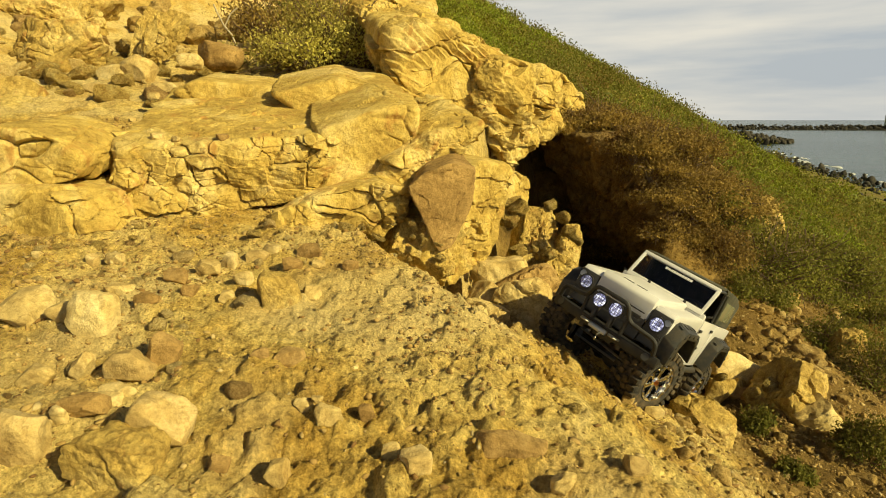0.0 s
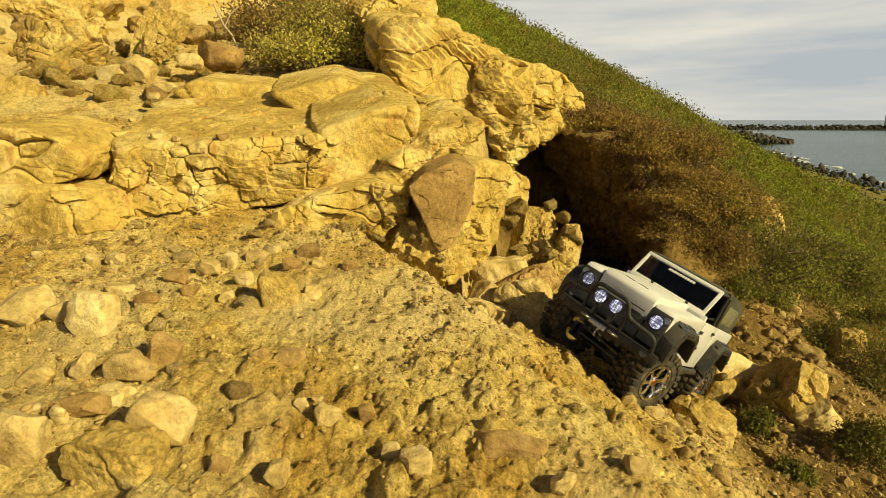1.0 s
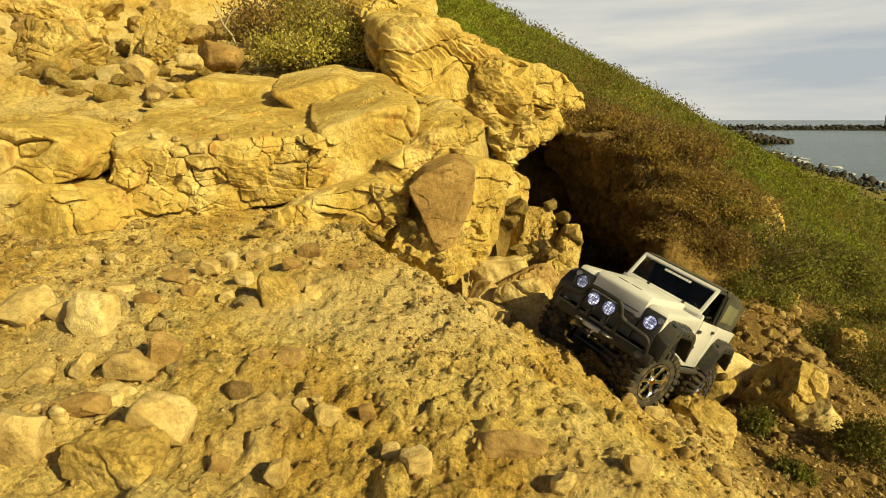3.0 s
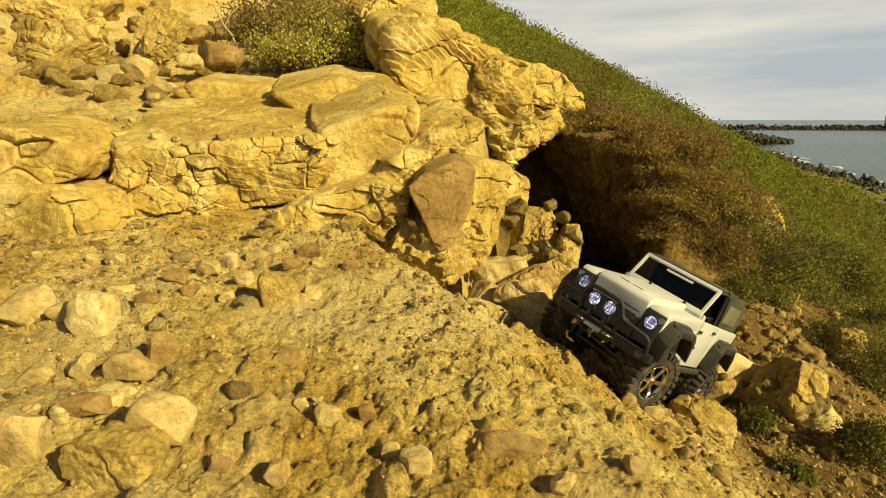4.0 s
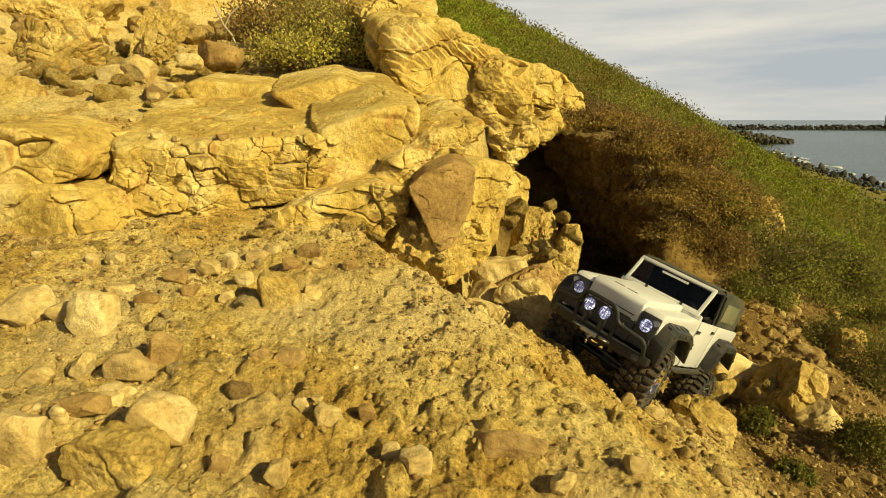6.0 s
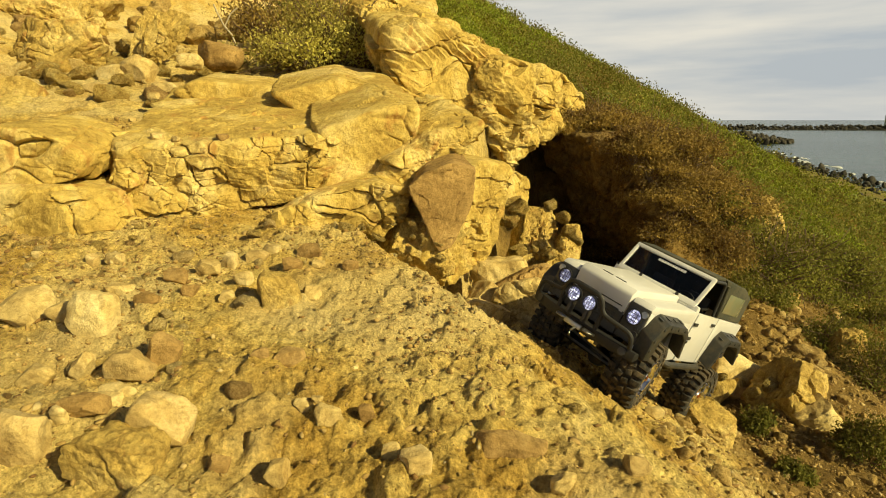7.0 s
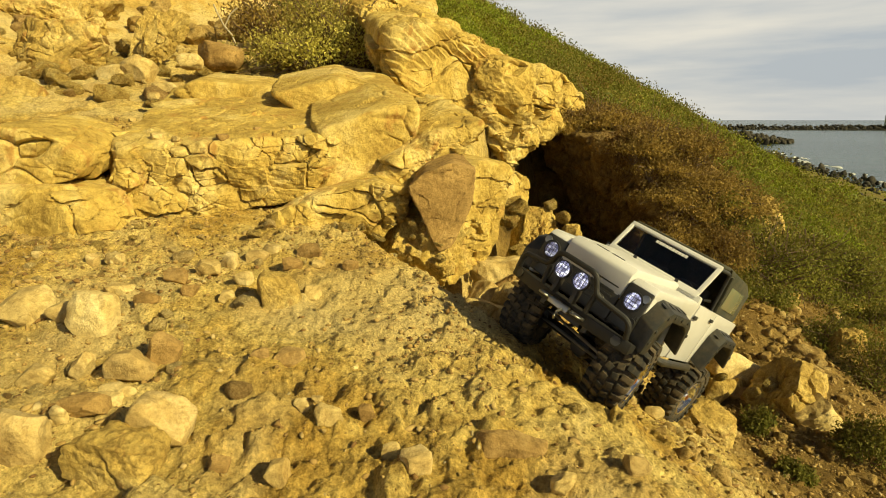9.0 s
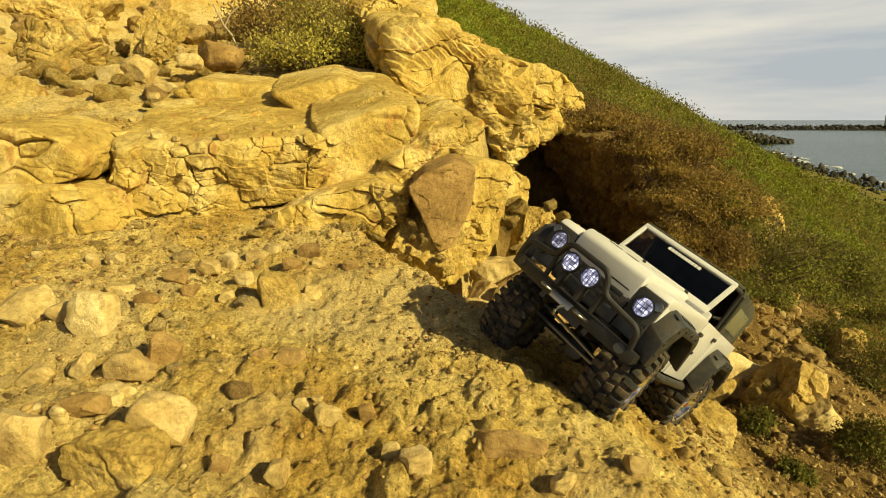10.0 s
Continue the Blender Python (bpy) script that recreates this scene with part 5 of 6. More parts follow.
rock(-0.026, 0.808, -0.265, (0.017, 0.013, 0.013), (0, 0, 0), 140, "pale ochre stone lying in the dirt", M_STONE, "stone", "stone", "stones on the ledge", div=12, cuts=13, power=5.0, rough=0.07, cell=0.0)
rock(-0.050, 0.439, -0.306, (0.018, 0.014, 0.017), (0, 0, 0), 141, "pale ochre stone lying in the dirt", M_STONE, "stone", "stone", "stones on the ledge", div=12, cuts=13, power=5.0, rough=0.07, cell=0.0)
rock(0.108, 0.409, -0.316, (0.023, 0.018, 0.021), (0, 0, 0), 142, "pale ochre stone lying in the dirt", M_STONE, "stone", "stone", "stones on the ledge", div=12, cuts=13, power=5.0, rough=0.07, cell=0.0)
rock(0.343, 0.769, -0.464, (0.030, 0.020, 0.019), (0, 0, 0), 143, "pale ochre stone lying in the dirt", M_STONE, "stone", "stone", "stones on the ledge", div=12, cuts=13, power=5.0, rough=0.07, cell=0.0)
rock(0.185, 0.441, -0.322, (0.025, 0.020, 0.022), (0, 10, 0), 144, "pale ochre stone lying in the dirt", M_STONE, "stone", "stone", "stones on the ledge", div=12, cuts=13, power=5.0, rough=0.07, cell=0.0)
rock(-0.286, 0.499, -0.295, (0.013, 0.010, 0.012), (0, 0, 0), 145, "pale ochre stone lying in the dirt", M_STONE, "stone", "stone", "stones on the ledge", div=12, cuts=13, power=5.0, rough=0.07, cell=0.0)
rock(-0.459, 0.548, -0.283, (0.041, 0.028, 0.027), (0, 0, 0), 146, "pale ochre stone lying in the dirt", M_STONE, "stone", "stone", "stones on the ledge", div=12, cuts=13, power=5.0, rough=0.07, cell=0.0)
rock(-0.219, 0.884, -0.246, (0.027, 0.019, 0.018), (0, 0, 0), 147, "pale ochre stone lying in the dirt", M_STONE, "stone", "stone", "stones on the ledge", div=12, cuts=13, power=5.0, rough=0.07, cell=0.0)
rock(-0.314, 0.799, -0.243, (0.033, 0.023, 0.022), (0, 0, 0), 148, "pale ochre stone lying in the dirt", M_STONE, "stone", "stone", "stones on the ledge", div=12, cuts=13, power=5.0, rough=0.07, cell=0.0)
rock(-0.159, 0.876, -0.244, (0.027, 0.019, 0.018), (0, 0, 0), 149, "brown stone lying in the dirt", M_BROWN, "stone", "stone", "stones on the ledge", div=12, cuts=13, power=5.0, rough=0.07, cell=0.0)
rock(-0.326, 0.756, -0.261, (0.023, 0.019, 0.021), (0, 0, 0), 150, "pale ochre stone lying in the dirt", M_STONE, "stone", "stone", "stones on the ledge", div=12, cuts=13, power=5.0, rough=0.07, cell=0.0)
# earth bank raised to keep the sun out of the hollow
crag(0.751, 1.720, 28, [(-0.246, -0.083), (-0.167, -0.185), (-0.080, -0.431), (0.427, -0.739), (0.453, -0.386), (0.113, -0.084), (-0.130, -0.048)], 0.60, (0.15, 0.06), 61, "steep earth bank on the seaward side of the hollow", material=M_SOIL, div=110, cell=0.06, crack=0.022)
# brown earth wall added to close the back of the hollow
crag(0.629, 2.420, 20, [(-0.372, -0.118), (-0.297, -0.646), (0.625, -0.734), (0.480, -0.168)], 0.30, (0, 0.05), 62, "brown earth back wall of the hollow", material=M_SOIL, div=80, cell=0.10, crack=0.02)
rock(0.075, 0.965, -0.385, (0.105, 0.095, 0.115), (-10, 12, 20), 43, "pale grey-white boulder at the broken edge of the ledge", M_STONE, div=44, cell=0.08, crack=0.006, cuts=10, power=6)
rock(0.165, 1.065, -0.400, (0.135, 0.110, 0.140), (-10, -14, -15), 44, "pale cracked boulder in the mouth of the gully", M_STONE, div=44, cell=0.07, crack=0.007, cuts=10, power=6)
jumble(0.255, 1.438, -0.351, 0.103, 0.125, 0.119, 26, 0.030, 0.085, 4, "broken ochre rock in the gully", "rocks in the gully")
jumble(-0.102, 1.101, -0.257, 0.103, 0.060, 0.042, 16, 0.012, 0.028, 7, "crumbling ochre clod below the rib", "clods below the rib")
jumble(0.690, 1.185, -0.626, 0.077, 0.100, 0.063, 12, 0.020, 0.050, 8, "ochre stone behind the truck", "stones behind the truck")
jumble(-1.143, 2.119, 0.242, 0.599, 0.450, 0.139, 190, 0.022, 0.100, 9, "broken stone in the jumble above the slab", "jumbled stones above the slab", on_ground=True)
jumble(-0.881, 3.128, 0.577, 0.776, 0.450, 0.093, 40, 0.060, 0.220, 10, "broken stones strewn high on the bank", "jumbled stones high on the bank", on_ground=True, together=True)
jumble(0.864, 1.125, -0.661, 0.200, 0.400, 0.174, 260, 0.008, 0.036, 11, "many stones strewn over the seaward slope", "stones on the seaward slope", on_ground=True, together=True)
jumble(1.187, 1.693, -0.652, 0.330, 0.500, 0.154, 200, 0.012, 0.060, 12, "many rocks showing in the seaward slope", "rocks on the seaward slope", on_ground=True, together=True)
jumble(0.469, 0.743, -0.538, 0.191, 0.250, 0.055, 110, 0.008, 0.030, 13, "many small stones along the crumbling ledge edge", "stones on the ledge edge", on_ground=True, together=True)
rock(0.58, 2.36, -0.060, (0.62, 0.55, 0.09), (6, 15, 15), 90, "overhanging lip of brown earth above the hollow", M_BROWN, div=44, cell=0.05, crack=0.012, rough=0.2, name="earth_overhang", category="earth bank")


def loose_stones():
    """Small stones strewn over the ledge, thickest along the foot of the bank and on the landward side."""
    rng = np.random.RandomState(5)
    shapes = [rock_mesh("stone", (1, 0.8, 0.62), 300 + k, (M_STONE, M_STONE, M_BROWN, M_ROCK)[k % 4], div=5, rough=0.14, cuts=8) for k in range(14)]
    made = 0
    while made < 290:
        x, y = rng.uniform(-0.85, 0.75), rng.uniform(0.30, 1.15)
        near_bank = math.exp(-((y - 1.0 - 0.25 * min(x, 0)) / 0.16) ** 2)
        left = 1 / (1 + math.exp((x + 0.30) / 0.07))
        right = 0.5 if x > 0.3 else 0.0
        if rng.uniform() > 0.10 + 0.75 * near_bank * (x < 0.1) + 0.6 * left + right:
            continue
        size = 0.007 + 0.022 * rng.uniform() ** 3
        if rng.uniform() < 0.08:
            size *= 1.6
        z = float(ground_height(x, y)[0])
        ob = new("stone", shapes[rng.randint(14)])
        ob.matrix_world = pose(x, y, z + 0.14 * size, rng.uniform(-20, 20), rng.uniform(-20, 20), rng.uniform(0, 360)) @ Matrix.Diagonal((size, size, size, 1))
        tagged(ob, "small ochre stone lying in the dirt", "stone", "small stones on the ledge")
        made += 1


loose_stones()


def gravel():
    """Crumbs of earth and grit over the ledge, far too many to count."""
    rng = np.random.RandomState(8)
    bm = bmesh.new()
    bmesh.ops.create_icosphere(bm, subdivisions=1, radius=0.5)
    co = np.array([v.co[:] for v in bm.verts])
    tri = np.array([[v.index for v in f.verts] for f in bm.faces])
    bm.free()
    n = 120000
    x, y = rng.uniform(-1.0, 1.3, n), rng.uniform(0.25, 1.5, n)
    p = np.stack([x, y, x * 0], 1)
    dense = 0.5 + 0.6 * fbm(p * 5, 3, 14) + 0.7 * np.exp(-((y - 1.0 - 0.25 * np.minimum(x, 0)) / 0.14) ** 2) + 0.4 * sstep(0.0, 0.35, x) + 0.5 * sstep(-0.3, -0.6, x)
    keep = rng.uniform(0, 1.6, n) < dense
    x, y = x[keep][:44000], y[keep][:44000]
    z = ground_height(x, y)
    n = len(x)
    size = 0.0022 + 0.0080 * rng.uniform(0, 1, n) ** 5
    pts = np.zeros((n, len(co), 3))
    ang = rng.uniform(0, 6.28, n)
    stretch = rng.uniform(0.4, 1.5, (n, 1, 3)) * size[:, None, None]
    jit = co[None] * rng.uniform(0.35, 1.5, (n, len(co), 1))
    q = jit * stretch
    c, s = np.cos(ang)[:, None], np.sin(ang)[:, None]
    pts[:, :, 0] = q[:, :, 0] * c - q[:, :, 1] * s + x[:, None]
    pts[:, :, 1] = q[:, :, 0] * s + q[:, :, 1] * c + y[:, None]
    pts[:, :, 2] = q[:, :, 2] * 0.7 + z[:, None] + size[:, None] * 0.08
    faces = (tri[None] + (np.arange(n) * len(co))[:, None, None]).reshape(-1, 3)
    ob = new("gravel", mesh_of("gravel", pts.reshape(-1, 3), faces, grit_material()))
    tagged(ob, "ochre grit and earth crumbs strewn over the ledge", "gravel", kind="stuff")


def grit_material():
    m, t, b = nodes_of("grit")
    g = t.nodes.new("ShaderNodeNewGeometry")
    n = tex_noise(t, place_of(t), 300.0, 4, 0.7)
    col = ramp(t, g.outputs["Random Per Island"], [(0.0, (0.17, 0.09, 0.025)), (0.45, (0.34, 0.22, 0.065)), (0.9, (0.42, 0.30, 0.11)), (1.0, (0.50, 0.40, 0.20))])
    t.links.new(mixed(t, 0.5, col, ramp(t, n, [(0.3, (0.5, 0.5, 0.5)), (0.7, (1.2, 1.2, 1.2))]), "MULTIPLY"), b.inputs["Base Color"])
    b.inputs["Roughness"].default_value = 0.95
    return m


gravel()


# ---------- plants ----------
def leaf_material(name, dark, mid, light):
    m, t, b = nodes_of(name)
    g = t.nodes.new("ShaderNodeNewGeometry")
    n = tex_noise(t, place_of(t), 1.7, 4, 0.6)
    base = ramp(t, g.outputs["Random Per Island"], [(0.0, dark), (0.5, mid), (1.0, light)])
    wide = tex_noise(t, place_of(t), 0.45, 5, 0.65)
    col = mixed(t, 0.8, base, ramp(t, n, [(0.35, (0.55, 0.45, 0.42)), (0.5, (0.95, 0.95, 0.9)), (0.68, (1.35, 1.3, 1.1))]), "MULTIPLY")
    col = mixed(t, 0.9, col, ramp(t, wide, [(0.36, (0.85, 0.60, 0.55)), (0.5, (1.0, 0.95, 0.9)), (0.64, (1.25, 1.25, 1.0))]), "MULTIPLY")
    t.links.new(col, b.inputs["Base Color"])
    b.inputs["Roughness"].default_value = 0.75
    b.inputs["Specular IOR Level"].default_value = 0.2
    thin = t.nodes.new("ShaderNodeBsdfTranslucent")
    t.links.new(col, thin.inputs["Color"])
    mix = t.nodes.new("ShaderNodeMixShader")
    mix.inputs[0].default_value = 0.4
    t.links.new(b.outputs[0], mix.inputs[1])
    t.links.new(thin.outputs[0], mix.inputs[2])
    t.links.new(mix.outputs[0], t.nodes["Material Output"].inputs["Surface"])
    return m


M_GRASS = leaf_material("fresh hillside green", (0.155, 0.20, 0.018), (0.23, 0.285, 0.028), (0.32, 0.37, 0.048))
M_SCRUB = leaf_material("olive scrub leaf", (0.115, 0.13, 0.023), (0.175, 0.185, 0.035), (0.25, 0.24, 0.06))
M_DRY = leaf_material("dry brown scrub", (0.16, 0.112, 0.032), (0.24, 0.17, 0.050), (0.34, 0.25, 0.082))
M_SILVER = leaf_material("pale grey-green leaf", (0.24, 0.22, 0.05), (0.40, 0.37, 0.09), (0.56, 0.52, 0.16))
M_TWIG = plain("dry twig bark", (0.13, 0.085, 0.045), 0.9, relief=0.001, scale=120)


def leaves(centres, size, rng, long=1.8, up=0.35):
    """Small folded leaves at the centres: two triangles each. Returns points and faces."""
    n = len(centres)
    d = rng.normal(size=(n, 3))
    d[:, 2] = np.abs(d[:, 2]) * 0.8 + up
    d /= np.linalg.norm(d, axis=1)[:, None]
    s = np.cross(d, rng.normal(size=(n, 3)))
    s /= np.linalg.norm(s, axis=1)[:, None] + 1e-9
    f = np.cross(d, s)
    size = (size * rng.uniform(0.6, 1.3, n))[:, None]
    a = centres - d * size * long * 0.5
    b = centres + d * size * long * 0.5
    c = centres + s * size * 0.5 + f * size * 0.15
    e = centres - s * size * 0.5 + f * size * 0.15
    pts = np.stack([a, c, b, e], 1).reshape(-1, 3)
    k = np.arange(n)[:, None] * 4
    return pts, np.concatenate([k + np.array([[0, 1, 2]]), k + np.array([[0, 2, 3]])])


def shrub(x, y, z, wide, tall, seed, label, material, count=5000, leaf=0.008, lumps=26, lean=(0, 0), bare=0.0, name="shrub"):
    """A low bush: forked twigs from the root, each ending in a loose clump of leaves."""
    rng = np.random.RandomState(seed)
    root = new(name)
    root.location = (x, y, z)
    tagged(root, label, "shrub", "shrubs on the hillside")
    a = rng.uniform(0, 2 * math.pi, lumps)
    r = np.sqrt(rng.uniform(0.02, 1, lumps))
    h = (1 - r * r * 0.75) * rng.uniform(0.55, 1.05, lumps)
    tips = np.stack([r * np.cos(a) * wide / 2 + lean[0] * h, r * np.sin(a) * wide / 2 + lean[1] * h, h * tall], 1)
    twigs = bmesh.new()
    me = bpy.data.meshes.new("piece")
    for t in tips:
        bend = t * np.array((0.45, 0.45, 0.6)) + rng.normal(size=3) * wide * 0.04
        for end, thick in ((t, 0.006), (bend + rng.normal(size=3) * wide * 0.16, 0.004), (t + rng.normal(size=3) * wide * 0.12, 0.003)):
            b = rod([(0, 0, -0.03), tuple(bend), tuple(end)], thick * wide, 4)
            b.to_mesh(me)
            twigs.from_mesh(me)
            b.free()
    part("twig_work", twigs, M_TWIG, root, "thin dry brown twigs")
    clump = rng.randint(0, lumps, count)
    off = rng.normal(size=(count, 3)) * np.array((0.10 * wide, 0.10 * wide, 0.09 * tall))
    c = tips[clump] * rng.uniform(0.62, 1.06, count)[:, None] + off
    c[:, 2] = np.maximum(c[:, 2], 0.0)
    pts, faces = leaves(c, np.full(count, leaf), rng)
    crown = new("crown", mesh_of("crown", pts, faces, material))
    crown.parent = root
    return root


def hill_cover(name, label, material, clumps, per, seed, low, high, keep, size):
    """Low growth in clumps over the hillside; farther off the clumps are coarser. low, high: range of distance."""
    rng = np.random.RandomState(seed)
    n = clumps * 6
    r = low * (high / low) ** rng.uniform(0, 1, n)
    a = np.radians(rng.uniform(-6, 52, n))
    x, y = r * np.sin(a), r * np.cos(a)
    z = ground_height(x, y)
    n1 = vnoise(np.stack([x, y, z * 0], 1) * np.clip(3.2 / r, 0.12, 1.3)[:, None] * 1.0, 61) + 0.5 * vnoise(np.stack([x, y, z * 0], 1) * 2.1, 62)
    ok = keep(x, y, z, r, n1, rng.uniform(0, 1, n))
    x, y, z, r = x[ok][:clumps], y[ok][:clumps], z[ok][:clumps], r[ok][:clumps]
    m = len(x)
    radius = np.clip(0.020 * r ** 0.80, 0.03, 0.5) * rng.uniform(0.6, 1.7, m) * size
    k = np.repeat(np.arange(m), per)
    o = rng.normal(size=(m * per, 3))
    o /= np.linalg.norm(o, axis=1)[:, None]
    o *= rng.uniform(0.35, 1.0, m * per)[:, None] ** 0.5
    o[:, 2] = np.abs(o[:, 2]) * 0.85
    c = np.stack([x, y, z - 0.01], 1)[k] + o * radius[k][:, None]
    pts, faces = leaves(c, np.clip(0.0023 * r, 0.0045, 0.10)[k], rng, up=0.5)
    ob = new(name, mesh_of(name, pts, faces, material))
    return tagged(ob, label, "plants", kind="stuff")


def slope_side(x, y):
    """How far a place lies onto the seaward hillside, away from the gully and the bare ledge."""
    cx = 0.24 + 0.33 * (y - 1.1)
    return np.where(y < 2.75, x - cx - 0.26, np.where(y < 3.6, x + 0.1, x + 0.6))


hill_cover("hillside_grass", "bright green low growth covering the hillside", M_GRASS, 9000, 26, 1, 3.1, 75,
           lambda x, y, z, r, n, u: (slope_side(x, y) > 0.25) & (z > SEA + 0.5) & (u < 0.15 + 1.0 * (n > 0.02) * np.clip((r - 2) / 3, 0.1, 1)) & (n > -0.35), 1.0)
hill_cover("hillside_scrub", "olive scrub covering the hillside", M_SCRUB, 5000, 36, 2, 2.5, 60,
           lambda x, y, z, r, n, u: (slope_side(x, y) > 0.15) & (u < np.clip((r - 1.6) / 1.5, 0.15, 1)) & (z > SEA + 0.4) & (u < 0.2 + 0.7 * (n < 0.1)), 1.9)
hill_cover("dry_scrub", "dry brown scrub and stalks on the hillside", M_DRY, 3600, 36, 3, 1.7, 40,
           lambda x, y, z, r, n, u: (slope_side(x, y) > -0.08) & ((u < 0.08 + 0.8 * (n < -0.15)) | ((y < 2.6) & (slope_side(x, y) < 0.35))), 1.1)

shrub(-0.481, 2.259, 0.182, 0.575, 0.276, 1, "pale grey-green leafy bush growing on the rock bank", M_SILVER, count=19000, leaf=0.0062, lumps=80)
shrub(-0.416, 2.885, 0.425, 0.520, 0.260, 2, "pale grey-green bush high on the bank", M_SILVER, count=5000, leaf=0.0078, lumps=40)
shrub(-0.840, 2.665, 0.368, 0.401, 0.214, 3, "dark tangled bush with bare twigs", M_DRY, count=3500, leaf=0.0072, lumps=36)
shrub(-0.763, 2.895, 0.467, 0.318, 0.202, 12, "dark tangled bush on the bank", M_SCRUB, count=3000, leaf=0.0078, lumps=30)
shrub(0.842, 2.165, -0.225, 0.437, 0.138, 4, "dry brown bush overhanging the gully", M_DRY, count=7000, leaf=0.0062, lumps=50)
shrub(0.900, 1.914, -0.335, 0.480, 0.177, 5, "dry brown bush on the gully edge", M_DRY, count=17000, leaf=0.0056, lumps=80)
shrub(1.144, 2.182, -0.512, 0.471, 0.212, 6, "olive and brown bush on the hillside", M_SCRUB, count=6000, leaf=0.0064, lumps=44)
shrub(0.763, 1.739, -0.287, 0.289, 0.212, 7, "dry brown bush behind the truck", M_DRY, count=6000, leaf=0.0052, lumps=44)
shrub(1.141, 1.807, -0.577, 0.427, 0.224, 8, "leafy green bush on the seaward slope", M_SCRUB, count=8000, leaf=0.0055, lumps=44)
shrub(1.566, 2.228, -0.691, 0.517, 0.246, 9, "dark green bush on the seaward slope", M_SCRUB, count=6000, leaf=0.0066, lumps=44)
shrub(1.149, 1.477, -0.670, 0.223, 0.120, 10, "small green bush on the seaward slope", M_SCRUB, count=3000, leaf=0.0046, lumps=24)
shrub(1.173, 1.305, -0.725, 0.202, 0.171, 11, "olive bush on the seaward slope", M_SCRUB, count=4000, leaf=0.0042, lumps=30)
shrub(0.910, 1.673, -0.488, 0.206, 0.169, 13, "dry twiggy bush behind the truck", M_DRY, count=3500, leaf=0.0051, lumps=30)
shrub(0.719, 2.408, -0.624, 0.377, 0.126, 14, "dry brown growth along the gully lip", M_DRY, count=5000, leaf=0.0068, lumps=40)
shrub(0.827, 0.905, -0.659, 0.124, 0.101, 15, "olive bush low on the seaward slope", M_SCRUB, count=4000, leaf=0.0040, lumps=30)
shrub(1.763, 2.175, -0.784, 0.345, 0.271, 16, "dark green bush on the seaward slope", M_SCRUB, count=5000, leaf=0.0066, lumps=40)
shrub(0.573, 1.607, -0.107, 0.170, 0.085, 40, "dry brown bush clinging to the earth bank", M_DRY, count=3400, leaf=0.0046, lumps=34)
shrub(0.606, 1.625, -0.098, 0.220, 0.085, 41, "dry brown bush clinging to the earth bank", M_DRY, count=3400, leaf=0.0046, lumps=34)
shrub(0.653, 1.650, -0.093, 0.203, 0.085, 42, "dry brown bush clinging to the earth bank", M_DRY, count=3400, leaf=0.0046, lumps=34)
shrub(0.710, 1.680, -0.101, 0.187, 0.085, 43, "dry brown bush clinging to the earth bank", M_DRY, count=3400, leaf=0.0046, lumps=34)
shrub(0.769, 1.712, -0.114, 0.170, 0.085, 44, "dry brown bush clinging to the earth bank", M_DRY, count=3400, leaf=0.0046, lumps=34)
shrub(0.832, 1.745, -0.129, 0.220, 0.085, 45, "dry brown bush clinging to the earth bank", M_DRY, count=3400, leaf=0.0046, lumps=34)
shrub(0.639, 1.642, -0.165, 0.203, 0.085, 46, "dry brown bush clinging to the earth bank", M_DRY, count=3400, leaf=0.0046, lumps=34)
shrub(0.698, 1.673, -0.186, 0.187, 0.085, 47, "dry brown bush clinging to the earth bank", M_DRY, count=3400, leaf=0.0046, lumps=34)
shrub(0.770, 1.712, -0.209, 0.170, 0.085, 48, "dry brown bush clinging to the earth bank", M_DRY, count=3400, leaf=0.0046, lumps=34)
shrub(0.847, 1.753, -0.233, 0.220, 0.085, 49, "dry brown bush clinging to the earth bank", M_DRY, count=3400, leaf=0.0046, lumps=34)
shrub(0.672, 1.660, -0.257, 0.203, 0.085, 50, "dry brown bush clinging to the earth bank", M_DRY, count=3400, leaf=0.0046, lumps=34)
shrub(0.746, 1.699, -0.291, 0.187, 0.085, 51, "dry brown bush clinging to the earth bank", M_DRY, count=3400, leaf=0.0046, lumps=34)
shrub(0.823, 1.740, -0.326, 0.170, 0.085, 52, "dry brown bush clinging to the earth bank", M_DRY, count=3400, leaf=0.0046, lumps=34)
shrub(0.895, 1.778, -0.294, 0.220, 0.085, 53, "olive bush clinging to the earth bank", M_SCRUB, count=3400, leaf=0.0046, lumps=34)
shrub(0.721, 1.686, -0.373, 0.203, 0.085, 54, "dry brown bush clinging to the earth bank", M_DRY, count=3400, leaf=0.0046, lumps=34)
shrub(0.811, 1.733, -0.413, 0.187, 0.085, 55, "dry brown bush clinging to the earth bank", M_DRY, count=3400, leaf=0.0046, lumps=34)
shrub(0.914, 1.788, -0.416, 0.170, 0.085, 56, "dry brown bush clinging to the earth bank", M_DRY, count=3400, leaf=0.0046, lumps=34)
shrub(1.003, 1.836, -0.385, 0.220, 0.085, 57, "olive bush clinging to the earth bank", M_SCRUB, count=3400, leaf=0.0046, lumps=34)
shrub(1.007, 1.838, -0.490, 0.203, 0.085, 58, "olive bush clinging to the earth bank", M_SCRUB, count=3400, leaf=0.0046, lumps=34)
shrub(0.903, 1.782, -0.517, 0.187, 0.085, 59, "dry brown bush clinging to the earth bank", M_DRY, count=3400, leaf=0.0046, lumps=34)
shrub(0.491, 2.180, -0.036, 0.24, 0.075, 80, "dry tangled growth hanging over the hollow", M_DRY, count=3600, leaf=0.0052, lumps=36)
